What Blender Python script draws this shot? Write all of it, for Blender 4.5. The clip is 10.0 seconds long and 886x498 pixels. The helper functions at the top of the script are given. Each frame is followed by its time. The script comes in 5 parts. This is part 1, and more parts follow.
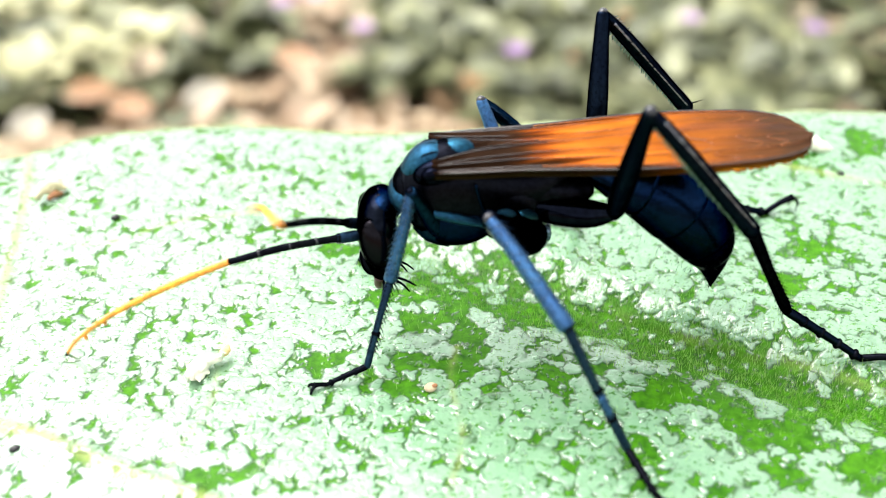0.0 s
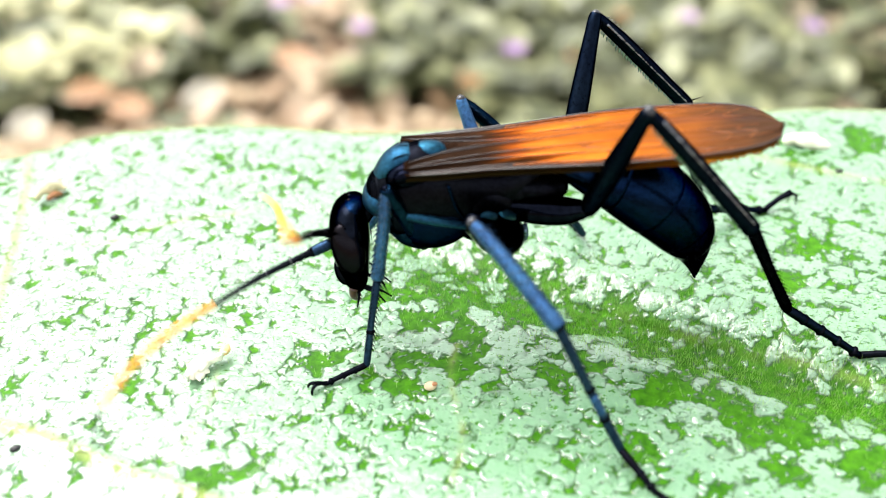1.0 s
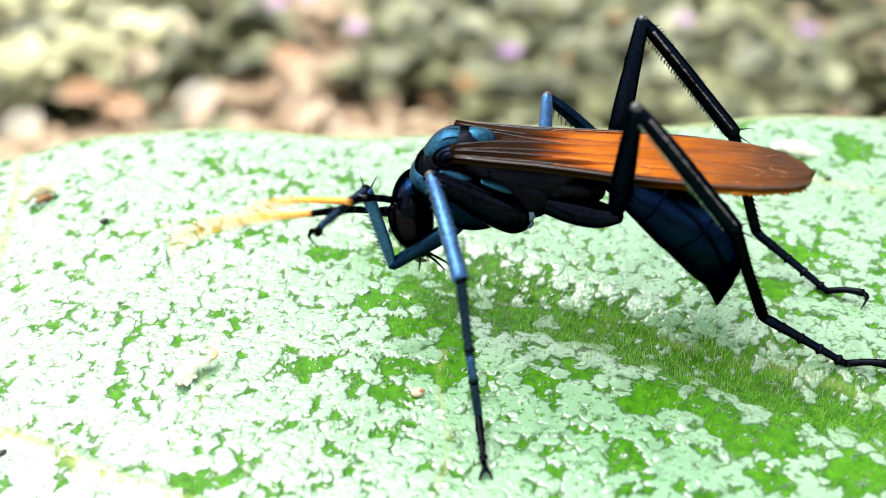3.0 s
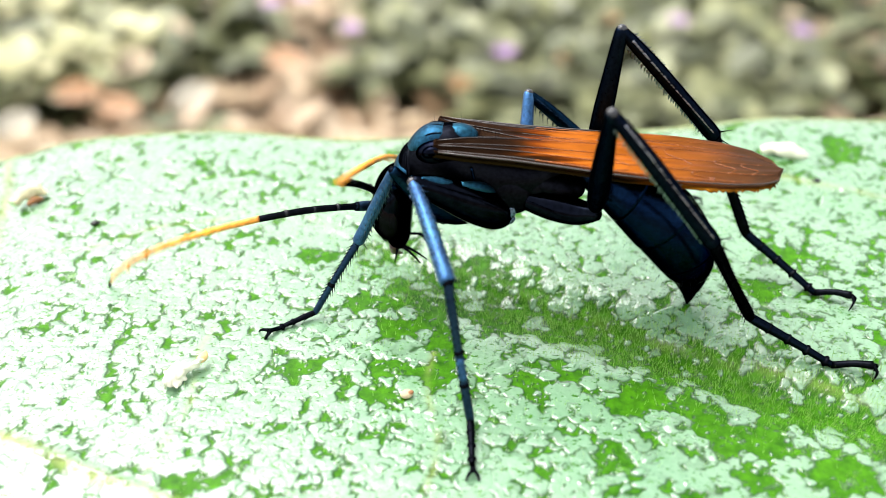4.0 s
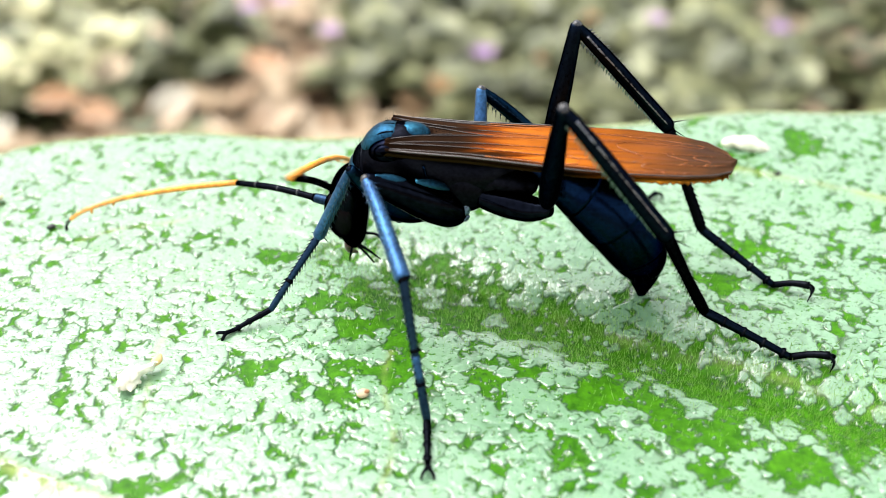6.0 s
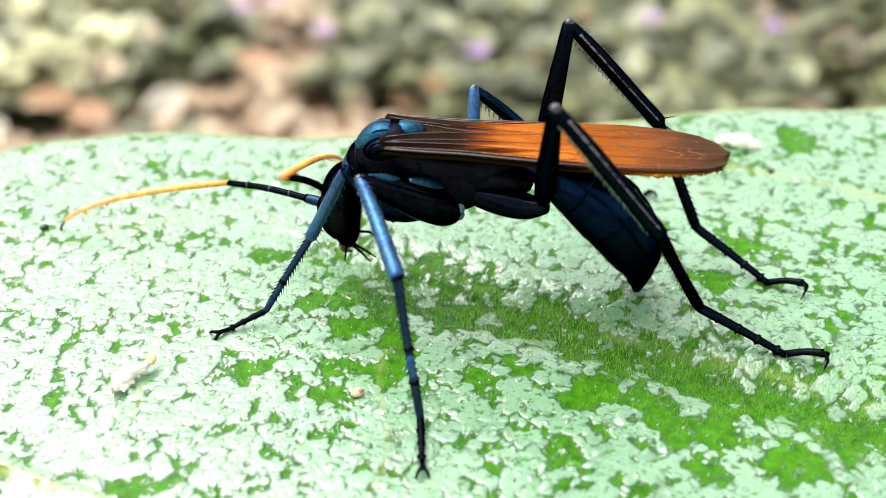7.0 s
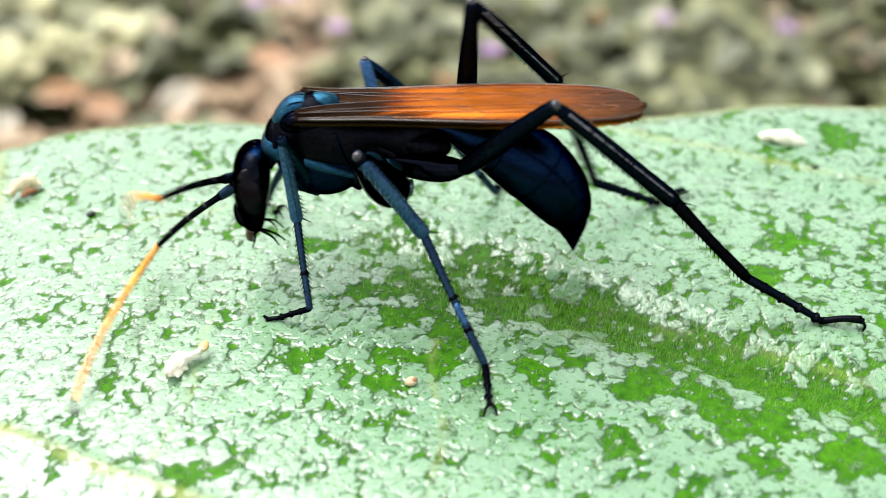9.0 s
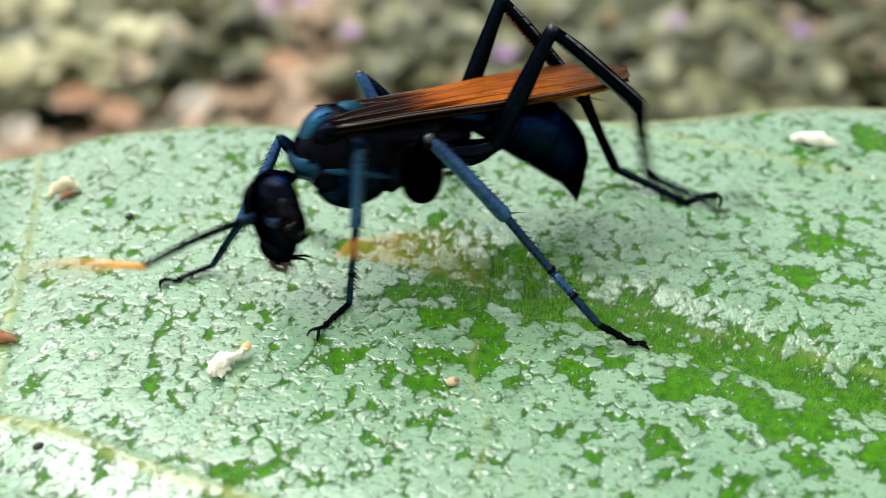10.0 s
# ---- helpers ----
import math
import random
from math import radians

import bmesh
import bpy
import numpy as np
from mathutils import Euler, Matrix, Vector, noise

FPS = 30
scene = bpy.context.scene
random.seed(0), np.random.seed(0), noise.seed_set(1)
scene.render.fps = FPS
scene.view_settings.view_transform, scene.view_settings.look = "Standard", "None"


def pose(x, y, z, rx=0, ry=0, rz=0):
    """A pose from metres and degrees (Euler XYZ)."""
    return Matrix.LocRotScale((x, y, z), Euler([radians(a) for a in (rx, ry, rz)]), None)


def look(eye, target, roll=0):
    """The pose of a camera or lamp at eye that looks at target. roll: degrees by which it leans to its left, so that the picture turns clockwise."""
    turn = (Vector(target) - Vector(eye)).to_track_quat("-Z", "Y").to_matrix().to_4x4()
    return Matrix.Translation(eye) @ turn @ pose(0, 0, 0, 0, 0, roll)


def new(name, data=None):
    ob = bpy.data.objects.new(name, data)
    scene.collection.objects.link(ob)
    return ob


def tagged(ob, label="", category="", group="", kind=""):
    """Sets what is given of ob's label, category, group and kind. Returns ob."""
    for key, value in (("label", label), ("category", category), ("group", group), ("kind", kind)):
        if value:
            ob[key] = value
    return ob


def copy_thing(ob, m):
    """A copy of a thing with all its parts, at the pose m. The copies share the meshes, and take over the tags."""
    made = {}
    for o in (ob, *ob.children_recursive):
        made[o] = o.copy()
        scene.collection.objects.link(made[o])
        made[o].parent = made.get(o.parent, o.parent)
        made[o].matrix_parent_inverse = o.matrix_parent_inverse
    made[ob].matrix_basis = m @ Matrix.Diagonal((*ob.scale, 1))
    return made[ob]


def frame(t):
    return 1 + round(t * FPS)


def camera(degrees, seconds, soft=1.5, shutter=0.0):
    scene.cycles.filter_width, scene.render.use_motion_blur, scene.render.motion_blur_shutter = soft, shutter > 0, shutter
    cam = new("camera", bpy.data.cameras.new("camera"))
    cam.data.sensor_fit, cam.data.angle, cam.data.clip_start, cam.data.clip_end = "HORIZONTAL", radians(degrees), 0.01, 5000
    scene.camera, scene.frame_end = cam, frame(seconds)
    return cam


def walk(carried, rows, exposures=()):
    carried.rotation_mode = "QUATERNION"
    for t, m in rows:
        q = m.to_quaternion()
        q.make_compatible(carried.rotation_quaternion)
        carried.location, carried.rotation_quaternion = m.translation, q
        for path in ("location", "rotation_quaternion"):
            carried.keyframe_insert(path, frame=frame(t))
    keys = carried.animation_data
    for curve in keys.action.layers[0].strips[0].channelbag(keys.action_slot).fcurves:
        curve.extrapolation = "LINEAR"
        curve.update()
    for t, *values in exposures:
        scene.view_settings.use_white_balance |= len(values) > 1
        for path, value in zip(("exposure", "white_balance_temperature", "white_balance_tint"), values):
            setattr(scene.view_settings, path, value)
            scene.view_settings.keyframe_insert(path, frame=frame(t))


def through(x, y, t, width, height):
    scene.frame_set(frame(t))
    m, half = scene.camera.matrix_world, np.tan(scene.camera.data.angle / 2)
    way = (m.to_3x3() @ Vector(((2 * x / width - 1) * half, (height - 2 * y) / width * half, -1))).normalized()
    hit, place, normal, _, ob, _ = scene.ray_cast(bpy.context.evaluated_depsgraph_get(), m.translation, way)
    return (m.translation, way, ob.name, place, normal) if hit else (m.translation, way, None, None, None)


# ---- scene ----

# ---- camera and its path ----
cam = camera(48.0, 10.0, soft=0.9, shutter=0.8)
cam.data.dof.use_dof = True
cam.data.dof.focus_distance = 0.102
cam.data.dof.aperture_fstop = 17.0
CAMERA_ROWS = [
    (0, pose(0.00000, 0.00000, 0.42019, 52.000, 0.000, 0.000)),
    (0.5, pose(0.00002, -0.00015, 0.41993, 51.970, 0.070, -0.062)),
    (1, pose(-0.00004, -0.00015, 0.42018, 51.979, 0.116, -0.159)),
    (1.5, pose(-0.00018, -0.00003, 0.42036, 52.083, -0.104, -0.139)),
    (2, pose(-0.00069, 0.00009, 0.42063, 52.078, -0.483, -0.047)),
    (2.5, pose(0.00003, 0.00010, 0.42056, 52.040, -0.330, -0.055)),
    (4, pose(0.00133, -0.00011, 0.42114, 52.035, -0.438, -0.385)),
    (4.5, pose(0.00205, -0.00013, 0.42112, 52.226, -0.507, -0.480)),
    (5, pose(0.00345, 0.00010, 0.42110, 52.296, -0.283, -0.844)),
    (5.5, pose(0.00418, 0.00001, 0.42058, 52.214, -0.196, -1.240)),
    (7, pose(0.00459, 0.00006, 0.42041, 52.089, -0.192, -1.919)),
    (7.5, pose(0.00446, -0.00010, 0.42025, 52.161, -0.217, -1.960)),
    (8, pose(0.00324, 0.00031, 0.42052, 52.115, -0.525, -1.828)),
    (8.5, pose(0.00101, 0.00061, 0.42008, 51.892, -0.692, -1.566)),
    (9, pose(-0.00037, -0.00038, 0.41959, 52.063, -0.585, -1.322)),
    (9.5, pose(-0.00174, -0.00068, 0.41945, 52.108, -0.527, -1.063)),
    (10, pose(-0.00344, -0.00104, 0.41968, 52.326, -0.200, -0.920)),
]
EXPOSURES = [(0.0, 1.70), (2.5, 1.68), (4.5, 1.47), (7.0, 1.44), (8.5, 1.30), (9.5, 1.04), (10.0, 0.82)]
walk(cam, CAMERA_ROWS, EXPOSURES)

# ---- light: bright overcast sky ----
LEAF_Z = 0.35
MM = 0.001
world = bpy.data.worlds.new("overcast_sky")
scene.world = world
world.use_nodes = True
wt = world.node_tree
sky = wt.nodes.new("ShaderNodeTexSky")
sky.sky_type = "NISHITA"
sky.sun_disc = False
sky.sun_elevation = radians(62)
sky.sun_rotation = radians(-52)
sky.dust_density = 4.0
grey = wt.nodes.new("ShaderNodeHueSaturation")
grey.inputs["Saturation"].default_value = 0.12
wt.links.new(sky.outputs["Color"], grey.inputs["Color"])
wt.links.new(grey.outputs["Color"], wt.nodes["Background"].inputs["Color"])
wt.nodes["Background"].inputs["Strength"].default_value = 0.15
sun = new("sun", bpy.data.lights.new("sun", "SUN"))
sun.data.energy = 0.85
sun.data.angle = radians(50)
sun.data.color = (1.0, 0.96, 0.9)
sun.matrix_world = look((-0.82, 0.72, 2.31), (0, 0.08, LEAF_Z))


# ---- materials ----
def material(name):
    m = bpy.data.materials.new(name)
    m.use_nodes = True
    return m, m.node_tree, m.node_tree.nodes["Principled BSDF"]


def put(nt, kind, **values):
    n = nt.nodes.new(kind)
    for k, v in values.items():
        n.inputs[k].default_value = v
    return n


def coords(nt, which="Object"):
    return nt.nodes.new("ShaderNodeTexCoord").outputs[which]


def noise_node(nt, scale, detail=3.0, rough=0.55, vector=None):
    n = put(nt, "ShaderNodeTexNoise", Scale=scale, Detail=detail, Roughness=rough)
    nt.links.new(vector if vector else coords(nt), n.inputs["Vector"])
    return n.outputs["Fac"]


def ramp(nt, fac, stops):
    n = nt.nodes.new("ShaderNodeValToRGB")
    els = n.color_ramp.elements
    while len(els) < len(stops):
        els.new(0.5)
    for e, (p, c) in zip(els, stops):
        e.position = p
        e.color = (*c, 1.0) if len(c) == 3 else c
    nt.links.new(fac, n.inputs["Fac"])
    return n.outputs["Color"]


def mixc(nt, fac, a, b, mode="MIX"):
    n = nt.nodes.new("ShaderNodeMix")
    n.data_type = "RGBA"
    n.blend_type = mode
    for sock, v in ((n.inputs[0], fac), (n.inputs[6], a), (n.inputs[7], b)):
        if isinstance(v, (int, float)):
            sock.default_value = v
        elif isinstance(v, tuple):
            sock.default_value = (*v, 1.0)
        else:
            nt.links.new(v, sock)
    return n.outputs[2]


def math_node(nt, op, a, b=None, c=None):
    n = nt.nodes.new("ShaderNodeMath")
    n.operation = op
    for i, v in enumerate((a, b, c)):
        if v is None:
            continue
        if isinstance(v, (int, float)):
            n.inputs[i].default_value = v
        else:
            nt.links.new(v, n.inputs[i])
    return n.outputs[0]


def bump(nt, height, bsdf, strength, distance, chain=None):
    n = put(nt, "ShaderNodeBump", Strength=strength, Distance=distance)
    nt.links.new(height, n.inputs["Height"])
    if chain:
        nt.links.new(chain, n.inputs["Normal"])
    nt.links.new(n.outputs["Normal"], bsdf.inputs["Normal"])
    return n.outputs["Normal"]


def simple(name, color, rough=0.5, metal=0.0, var=0.25, scale=300.0, spec=0.5, bumpd=0.0):
    m, nt, b = material(name)
    f = noise_node(nt, scale, 4.0)
    lo = tuple(c * (1 - var) for c in color)
    hi = tuple(min(1.0, c * (1 + var)) for c in color)
    nt.links.new(ramp(nt, f, [(0.3, lo), (0.7, hi)]), b.inputs["Base Color"])
    b.inputs["Roughness"].default_value = rough
    b.inputs["Metallic"].default_value = metal
    b.inputs["Specular IOR Level"].default_value = spec
    if bumpd:
        bump(nt, f, b, 0.6, bumpd)
    return m


# ---- leaf ----
def vein_profile(d, width, height):
    return height * np.exp(-(d / width) ** 2)


def seg_dist(x, y, a, b):
    """Signed distance from the line through a and b, and the fraction along it."""
    ax, ay = a
    bx, by = b
    lx, ly = bx - ax, by - ay
    n = math.hypot(lx, ly)
    s = ((x - ax) * lx + (y - ay) * ly) / n
    d = ((x - ax) * -ly + (y - ay) * lx) / n
    return d, s / n


MIDRIB = ((-0.0545, 0.112), (-0.0425, 0.052))
LATERALS = [((-0.040, 0.1115), (0.062, 0.0605)), ((-0.0455, 0.0640), (0.02, 0.0365)), ((-0.052, 0.150), (0.075, 0.092))]


def smooth_noise(x, y, scale, seed):
    """Value noise on a grid, for arrays."""
    rng = np.random.RandomState(seed)
    g = rng.rand(128, 128)
    u, v = x * scale + 1000.3, y * scale + 1000.7
    iu, iv = np.floor(u).astype(int), np.floor(v).astype(int)
    fu, fv = u - iu, v - iv
    fu, fv = fu * fu * (3 - 2 * fu), fv * fv * (3 - 2 * fv)
    a = g[iu % 128, iv % 128] * (1 - fu) + g[(iu + 1) % 128, iv % 128] * fu
    b = g[iu % 128, (iv + 1) % 128] * (1 - fu) + g[(iu + 1) % 128, (iv + 1) % 128] * fu
    return a * (1 - fv) + b * fv


def far_edge(x):
    """The far rim of the blade."""
    return 0.1185 + 0.0009 * np.sin(x * 160.0) + np.where(x > 0, 0.08 * x, 0.0) - np.where(x < -0.0425, 26.0 * (x + 0.0425) ** 2, 0.0)


def leaf_height(x, y):
    """Height of the leaf's upper face over its base plane."""
    z = 0.0003 * (smooth_noise(x, y, 90, 5) - 0.5)
    dm, sm = seg_dist(x, y, *MIDRIB)
    z = z - vein_profile(dm, 0.004, 0.0009) + vein_profile(dm, 0.0009, 0.0003)
    for i, (a, b) in enumerate(LATERALS):
        d, s = seg_dist(x, y, a, b)
        on = 1 / (1 + np.exp(-(s - 0.38) * 16)) if i == 0 else 1.0
        # a shallow trough on the near side of each vein
        depth, mid, wide = (0.0021, -0.0036, 0.0042) if i == 0 else (0.0006, -0.0042, 0.0032)
        z = z - on * depth * np.exp(-((d - mid) / wide) ** 2)
        z = z + on * vein_profile(d + 0.0014 if i == 0 else d - 0.001, 0.0007, 0.00018)
    # the blade droops past its far rim and towards the near rim
    z = z - 0.25 * np.clip(y - (far_edge(x) - 0.006), 0, None) ** 1.0 * np.clip((y - (far_edge(x) - 0.006)) / 0.006, 0, 1)
    z = z - 1.2 * np.clip(0.052 - y, 0, None) ** 2
    return z


def stamp(field, xs, ys, discs, power):
    """Raise a field by round caps (x, y, radius, height); a higher power gives a flatter top."""
    for x, y, r, h in discs:
        i0, i1 = np.searchsorted(xs, (x - r, x + r))
        j0, j1 = np.searchsorted(ys, (y - r, y + r))
        if i1 <= i0 or j1 <= j0:
            continue
        q = ((xs[None, i0:i1] - x) ** 2 + (ys[j0:j1, None] - y) ** 2) / (r * r)
        v = h * (1 - q ** power)
        field[j0:j1, i0:i1] = np.maximum(field[j0:j1, i0:i1], v)


def sample(field, xs, ys, x, y):
    """Bilinear look-up of a field on grid lines."""
    i = np.clip(np.searchsorted(xs, x) - 1, 0, len(xs) - 2)
    j = np.clip(np.searchsorted(ys, y) - 1, 0, len(ys) - 2)
    fx = np.clip((x - xs[i]) / (xs[i + 1] - xs[i]), 0, 1)
    fy = np.clip((y - ys[j]) / (ys[j + 1] - ys[j]), 0, 1)
    return field[j, i] * (1 - fx) * (1 - fy) + field[j, i + 1] * fx * (1 - fy) + field[j + 1, i] * (1 - fx) * fy + field[j + 1, i + 1] * fx * fy


# bare, dry patches in the water film: place and half size, in millimetres
DRY = [(-12.0, 90.0, 2.3, 1.0), (-2.1, 84.1, 1.1, 2.9), (-6.2, 81.3, 2.1, 0.9), (1.1, 79.8, 1.3, 1.6), (-2.1, 77.6, 1.5, 1.4), (2.6, 75.0, 1.7, 2.5), (1.8, 70.9, 1.4, 2.0), (-2.7, 71.4, 2.0, 1.0),
       (-3.7, 67.9, 1.9, 1.2), (-12.4, 71.2, 0.8, 1.7), (10.8, 69.7, 1.7, 1.1), (7.8, 80.7, 2.7, 1.1), (21.7, 67.7, 1.9, 1.9), (26.6, 66.1, 1.2, 1.0), (28.6, 62.5, 1.2, 2.4), (17.9, 59.9, 1.4, 1.6),
       (32.4, 61.8, 2.1, 1.7), (30.7, 57.2, 1.5, 1.4), (38.5, 57.8, 2.8, 1.9), (44.1, 60.3, 1.8, 1.5), (42.1, 89.7, 2.6, 1.5), (37.9, 83.7, 1.9, 1.9), (55.6, 112.8, 1.9, 3.1), (-19.6, 57.2, 3.0, 0.8)]


def hairy_trough(x, y):
    """1 in the hairy hollow beside the side vein, 0 away from it."""
    d, s = seg_dist(x, y, *LATERALS[0])
    d = d + 0.0035 * (smooth_noise(x, y, 260, 61) - 0.5) + 0.0016 * (smooth_noise(x, y, 800, 62) - 0.5)
    return np.clip((s - 0.37) / 0.08, 0, 1) * np.clip((d + 0.0088) / 0.0022, 0, 1) * np.clip((0.0026 - 0.010 * (s - 0.45) - d) / 0.0016, 0, 1)


def wet_fields(x, y):
    """Height of the water film and height of the beads standing on it, at points."""
    rng = np.random.RandomState(21)
    gx, gy = np.linspace(-0.09, 0.09, 2600), np.linspace(0.0, 0.13, 1900)
    n = 33000
    cx, cy, r = rng.uniform(-0.088, 0.088, n), rng.uniform(0.02, 0.128, n), 0.00026 + rng.gamma(2.2, 0.00017, n)
    trough = hairy_trough(cx, cy)
    keep = 1.0 - 2.4 * np.clip(cx + 0.012, 0.0, 0.05) * np.clip((0.100 - cy) / 0.02, 0.35, 1) - 0.6 * np.clip(smooth_noise(cx, cy, 330, 71) - 0.7, 0, 1)
    # less pale film in the hollow also stands for fold and wasp shade
    keep = np.where(smooth_noise(cx, cy, 420, 72) > 0.91 - 2.0 * np.clip(cx, 0, 0.04), 0.25, keep) * (1 - 0.88 * trough)
    for px, py, a, b in DRY:
        px, py, a, b = px * MM, py * MM, a * MM, b * MM
        keep = np.where(((cx - px) / (a + 0.5 * r)) ** 2 + ((cy - py) / (b + 0.5 * r)) ** 2 < 1.25, 0.0, keep)
    ok = rng.rand(n) < keep
    film = np.zeros((len(gy), len(gx)))
    stamp(film, gx, gy, zip(cx[ok], cy[ok], r[ok], 0.00007 + 0.00005 * rng.rand(ok.sum()) + 0.03 * np.minimum(r[ok], 0.0007)), 3)
    # small drops that fill the gaps and dot the bare leaf
    n = 34000
    cx, cy, r = rng.uniform(-0.08, 0.08, n), rng.uniform(0.04, 0.126, n), rng.uniform(0.00009, 0.00026, n)
    keep = 0.42 - 0.05 * hairy_trough(cx, cy)
    for px, py, a, b in DRY:
        keep = np.where(((cx / MM - px) / a) ** 2 + ((cy / MM - py) / b) ** 2 < 0.9, 0.26, keep)
    ok = rng.rand(n) < keep
    stamp(film, gx, gy, zip(cx[ok], cy[ok], r[ok], r[ok] * rng.uniform(0.35, 0.6, ok.sum())), 1)
    film[1:-1, 1:-1] = (film[1:-1, 1:-1] * 2 + film[:-2, 1:-1] + film[2:, 1:-1] + film[1:-1, :-2] + film[1:-1, 2:]) / 6
    # beads and broad lens-shaped drops
    beads = np.zeros_like(film)
    n = 6500
    cx, cy, r = rng.uniform(-0.07, 0.075, n), rng.uniform(0.045, 0.122, n), 0.00010 + rng.exponential(0.00007, n)
    stamp(beads, gx, gy, zip(cx, cy, r, r * rng.uniform(0.4, 0.75, n)), 1)
    n = 1000
    cx, cy, r = rng.uniform(-0.07, 0.07, n), 0.045 + 0.07 * rng.rand(n) ** 1.3, 0.00022 + rng.gamma(2.0, 0.00013, n)
    ok = hairy_trough(cx, cy) < 0.3
    stamp(beads, gx, gy, zip(cx[ok], cy[ok], r[ok], r[ok] * rng.uniform(0.2, 0.42, ok.sum())), 1)
    wx = x + 0.0007 * (smooth_noise(x, y, 900, 41) - 0.5) + 0.0003 * (smooth_noise(x, y, 2600, 43) - 0.5)
    wy = y + 0.0007 * (smooth_noise(x, y, 900, 42) - 0.5) + 0.0003 * (smooth_noise(x, y, 2600, 44) - 0.5)
    return sample(film, gx, gy, wx, wy), sample(beads, gx, gy, wx, wy)


def leaf_top(x, y):
    return LEAF_Z + float(leaf_height(np.array([x]), np.array([y]))[0])


def leaf_material():
    m, nt, b = material("wet_leaf")
    co = coords(nt)
    attr = {}
    for key in ("bare", "wet", "vein", "bead", "rim"):
        n = nt.nodes.new("ShaderNodeAttribute")
        n.attribute_name = key
        attr[key] = n.outputs["Fac"]
    fine = noise_node(nt, 1900.0, 5.0, 0.65, co)
    broad = noise_node(nt, 60.0, 3.0, 0.5, co)
    # the film breaks up into fine wrinkles
    squash = nt.nodes.new("ShaderNodeMapping")
    squash.inputs["Scale"].default_value = (0.6, 1.0, 1.0)
    nt.links.new(co, squash.inputs["Vector"])
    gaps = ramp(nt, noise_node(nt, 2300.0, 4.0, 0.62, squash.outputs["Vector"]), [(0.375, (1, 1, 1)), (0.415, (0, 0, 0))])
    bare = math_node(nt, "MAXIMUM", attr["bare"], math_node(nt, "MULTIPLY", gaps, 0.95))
    # the sky reflected in the film is put into this pale base colour
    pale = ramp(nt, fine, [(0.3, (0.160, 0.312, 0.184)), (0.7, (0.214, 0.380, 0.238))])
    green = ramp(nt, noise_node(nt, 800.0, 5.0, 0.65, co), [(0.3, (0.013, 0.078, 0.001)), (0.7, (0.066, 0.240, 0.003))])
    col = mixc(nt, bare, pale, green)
    col = mixc(nt, 1.0, col, ramp(nt, broad, [(0.3, (0.84, 0.90, 0.82)), (0.7, (1.10, 1.05, 1.0))]), "MULTIPLY")
    # edges of the film are darkened in the colour, as slopes without sky reflection
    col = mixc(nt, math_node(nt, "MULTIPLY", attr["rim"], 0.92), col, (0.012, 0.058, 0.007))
    col = mixc(nt, attr["vein"], col, (0.26, 0.31, 0.09))
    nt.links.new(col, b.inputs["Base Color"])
    nt.links.new(math_node(nt, "MULTIPLY_ADD", bare, 0.2, 0.28), b.inputs["Roughness"])
    nt.links.new(math_node(nt, "MULTIPLY_ADD", bare, -0.42, 0.5), b.inputs["Specular IOR Level"])
    damp = math_node(nt, "MAXIMUM", attr["wet"], attr["bead"])
    damp = math_node(nt, "MINIMUM", damp, math_node(nt, "SUBTRACT", 1.0, math_node(nt, "MINIMUM", attr["vein"], 0.7)))
    nt.links.new(math_node(nt, "MULTIPLY_ADD", damp, 0.95, 0.05), b.inputs["Coat Weight"])
    b.inputs["Coat Roughness"].default_value = 0.025
    b.inputs["Coat IOR"].default_value = 1.55
    bump(nt, fine, b, 0.5, 0.0001)
    # tiny droplets and ripples on the film
    cells = put(nt, "ShaderNodeTexVoronoi", Scale=1700.0)
    nt.links.new(co, cells.inputs["Vector"])
    drop = ramp(nt, cells.outputs["Distance"], [(0.0, (1, 1, 1)), (0.22, (0.8, 0.8, 0.8)), (0.34, (0, 0, 0))])
    some = ramp(nt, cells.outputs["Color"], [(0.45, (0, 0, 0)), (0.5, (1, 1, 1))])
    drop = mixc(nt, 1.0, drop, some, "MULTIPLY")
    soft = put(nt, "ShaderNodeBump", Strength=0.30, Distance=0.00013)
    nt.links.new(noise_node(nt, 1300.0, 3.0, 0.5, co), soft.inputs["Height"])
    top = put(nt, "ShaderNodeBump", Strength=0.8, Distance=0.00018)
    nt.links.new(drop, top.inputs["Height"])
    nt.links.new(soft.outputs["Normal"], top.inputs["Normal"])
    nt.links.new(top.outputs["Normal"], b.inputs["Coat Normal"])
    return m


def part(name, bm, mat, parent, label=""):
    """One mesh object out of a bmesh, under a thing or a part."""
    me = bpy.data.meshes.new(name)
    bm.to_mesh(me)
    bm.free()
    me.materials.append(mat)
    me.polygons.foreach_set("use_smooth", [True] * len(me.polygons))
    ob = new(name, me)
    ob.parent = parent
    return tagged(ob, label)


def grid_mesh(name, xs, ys, zs, faces_ok=None):
    ny, nx = xs.shape
    co = np.stack([xs, ys, zs], -1).reshape(-1, 3)
    idx = np.arange(nx * ny).reshape(ny, nx)
    q = np.stack([idx[:-1, :-1], idx[:-1, 1:], idx[1:, 1:], idx[1:, :-1]], -1).reshape(-1, 4)
    me = bpy.data.meshes.new(name)
    me.from_pydata(co.tolist(), [], q.tolist())
    me.polygons.foreach_set("use_smooth", [True] * len(me.polygons))
    return me


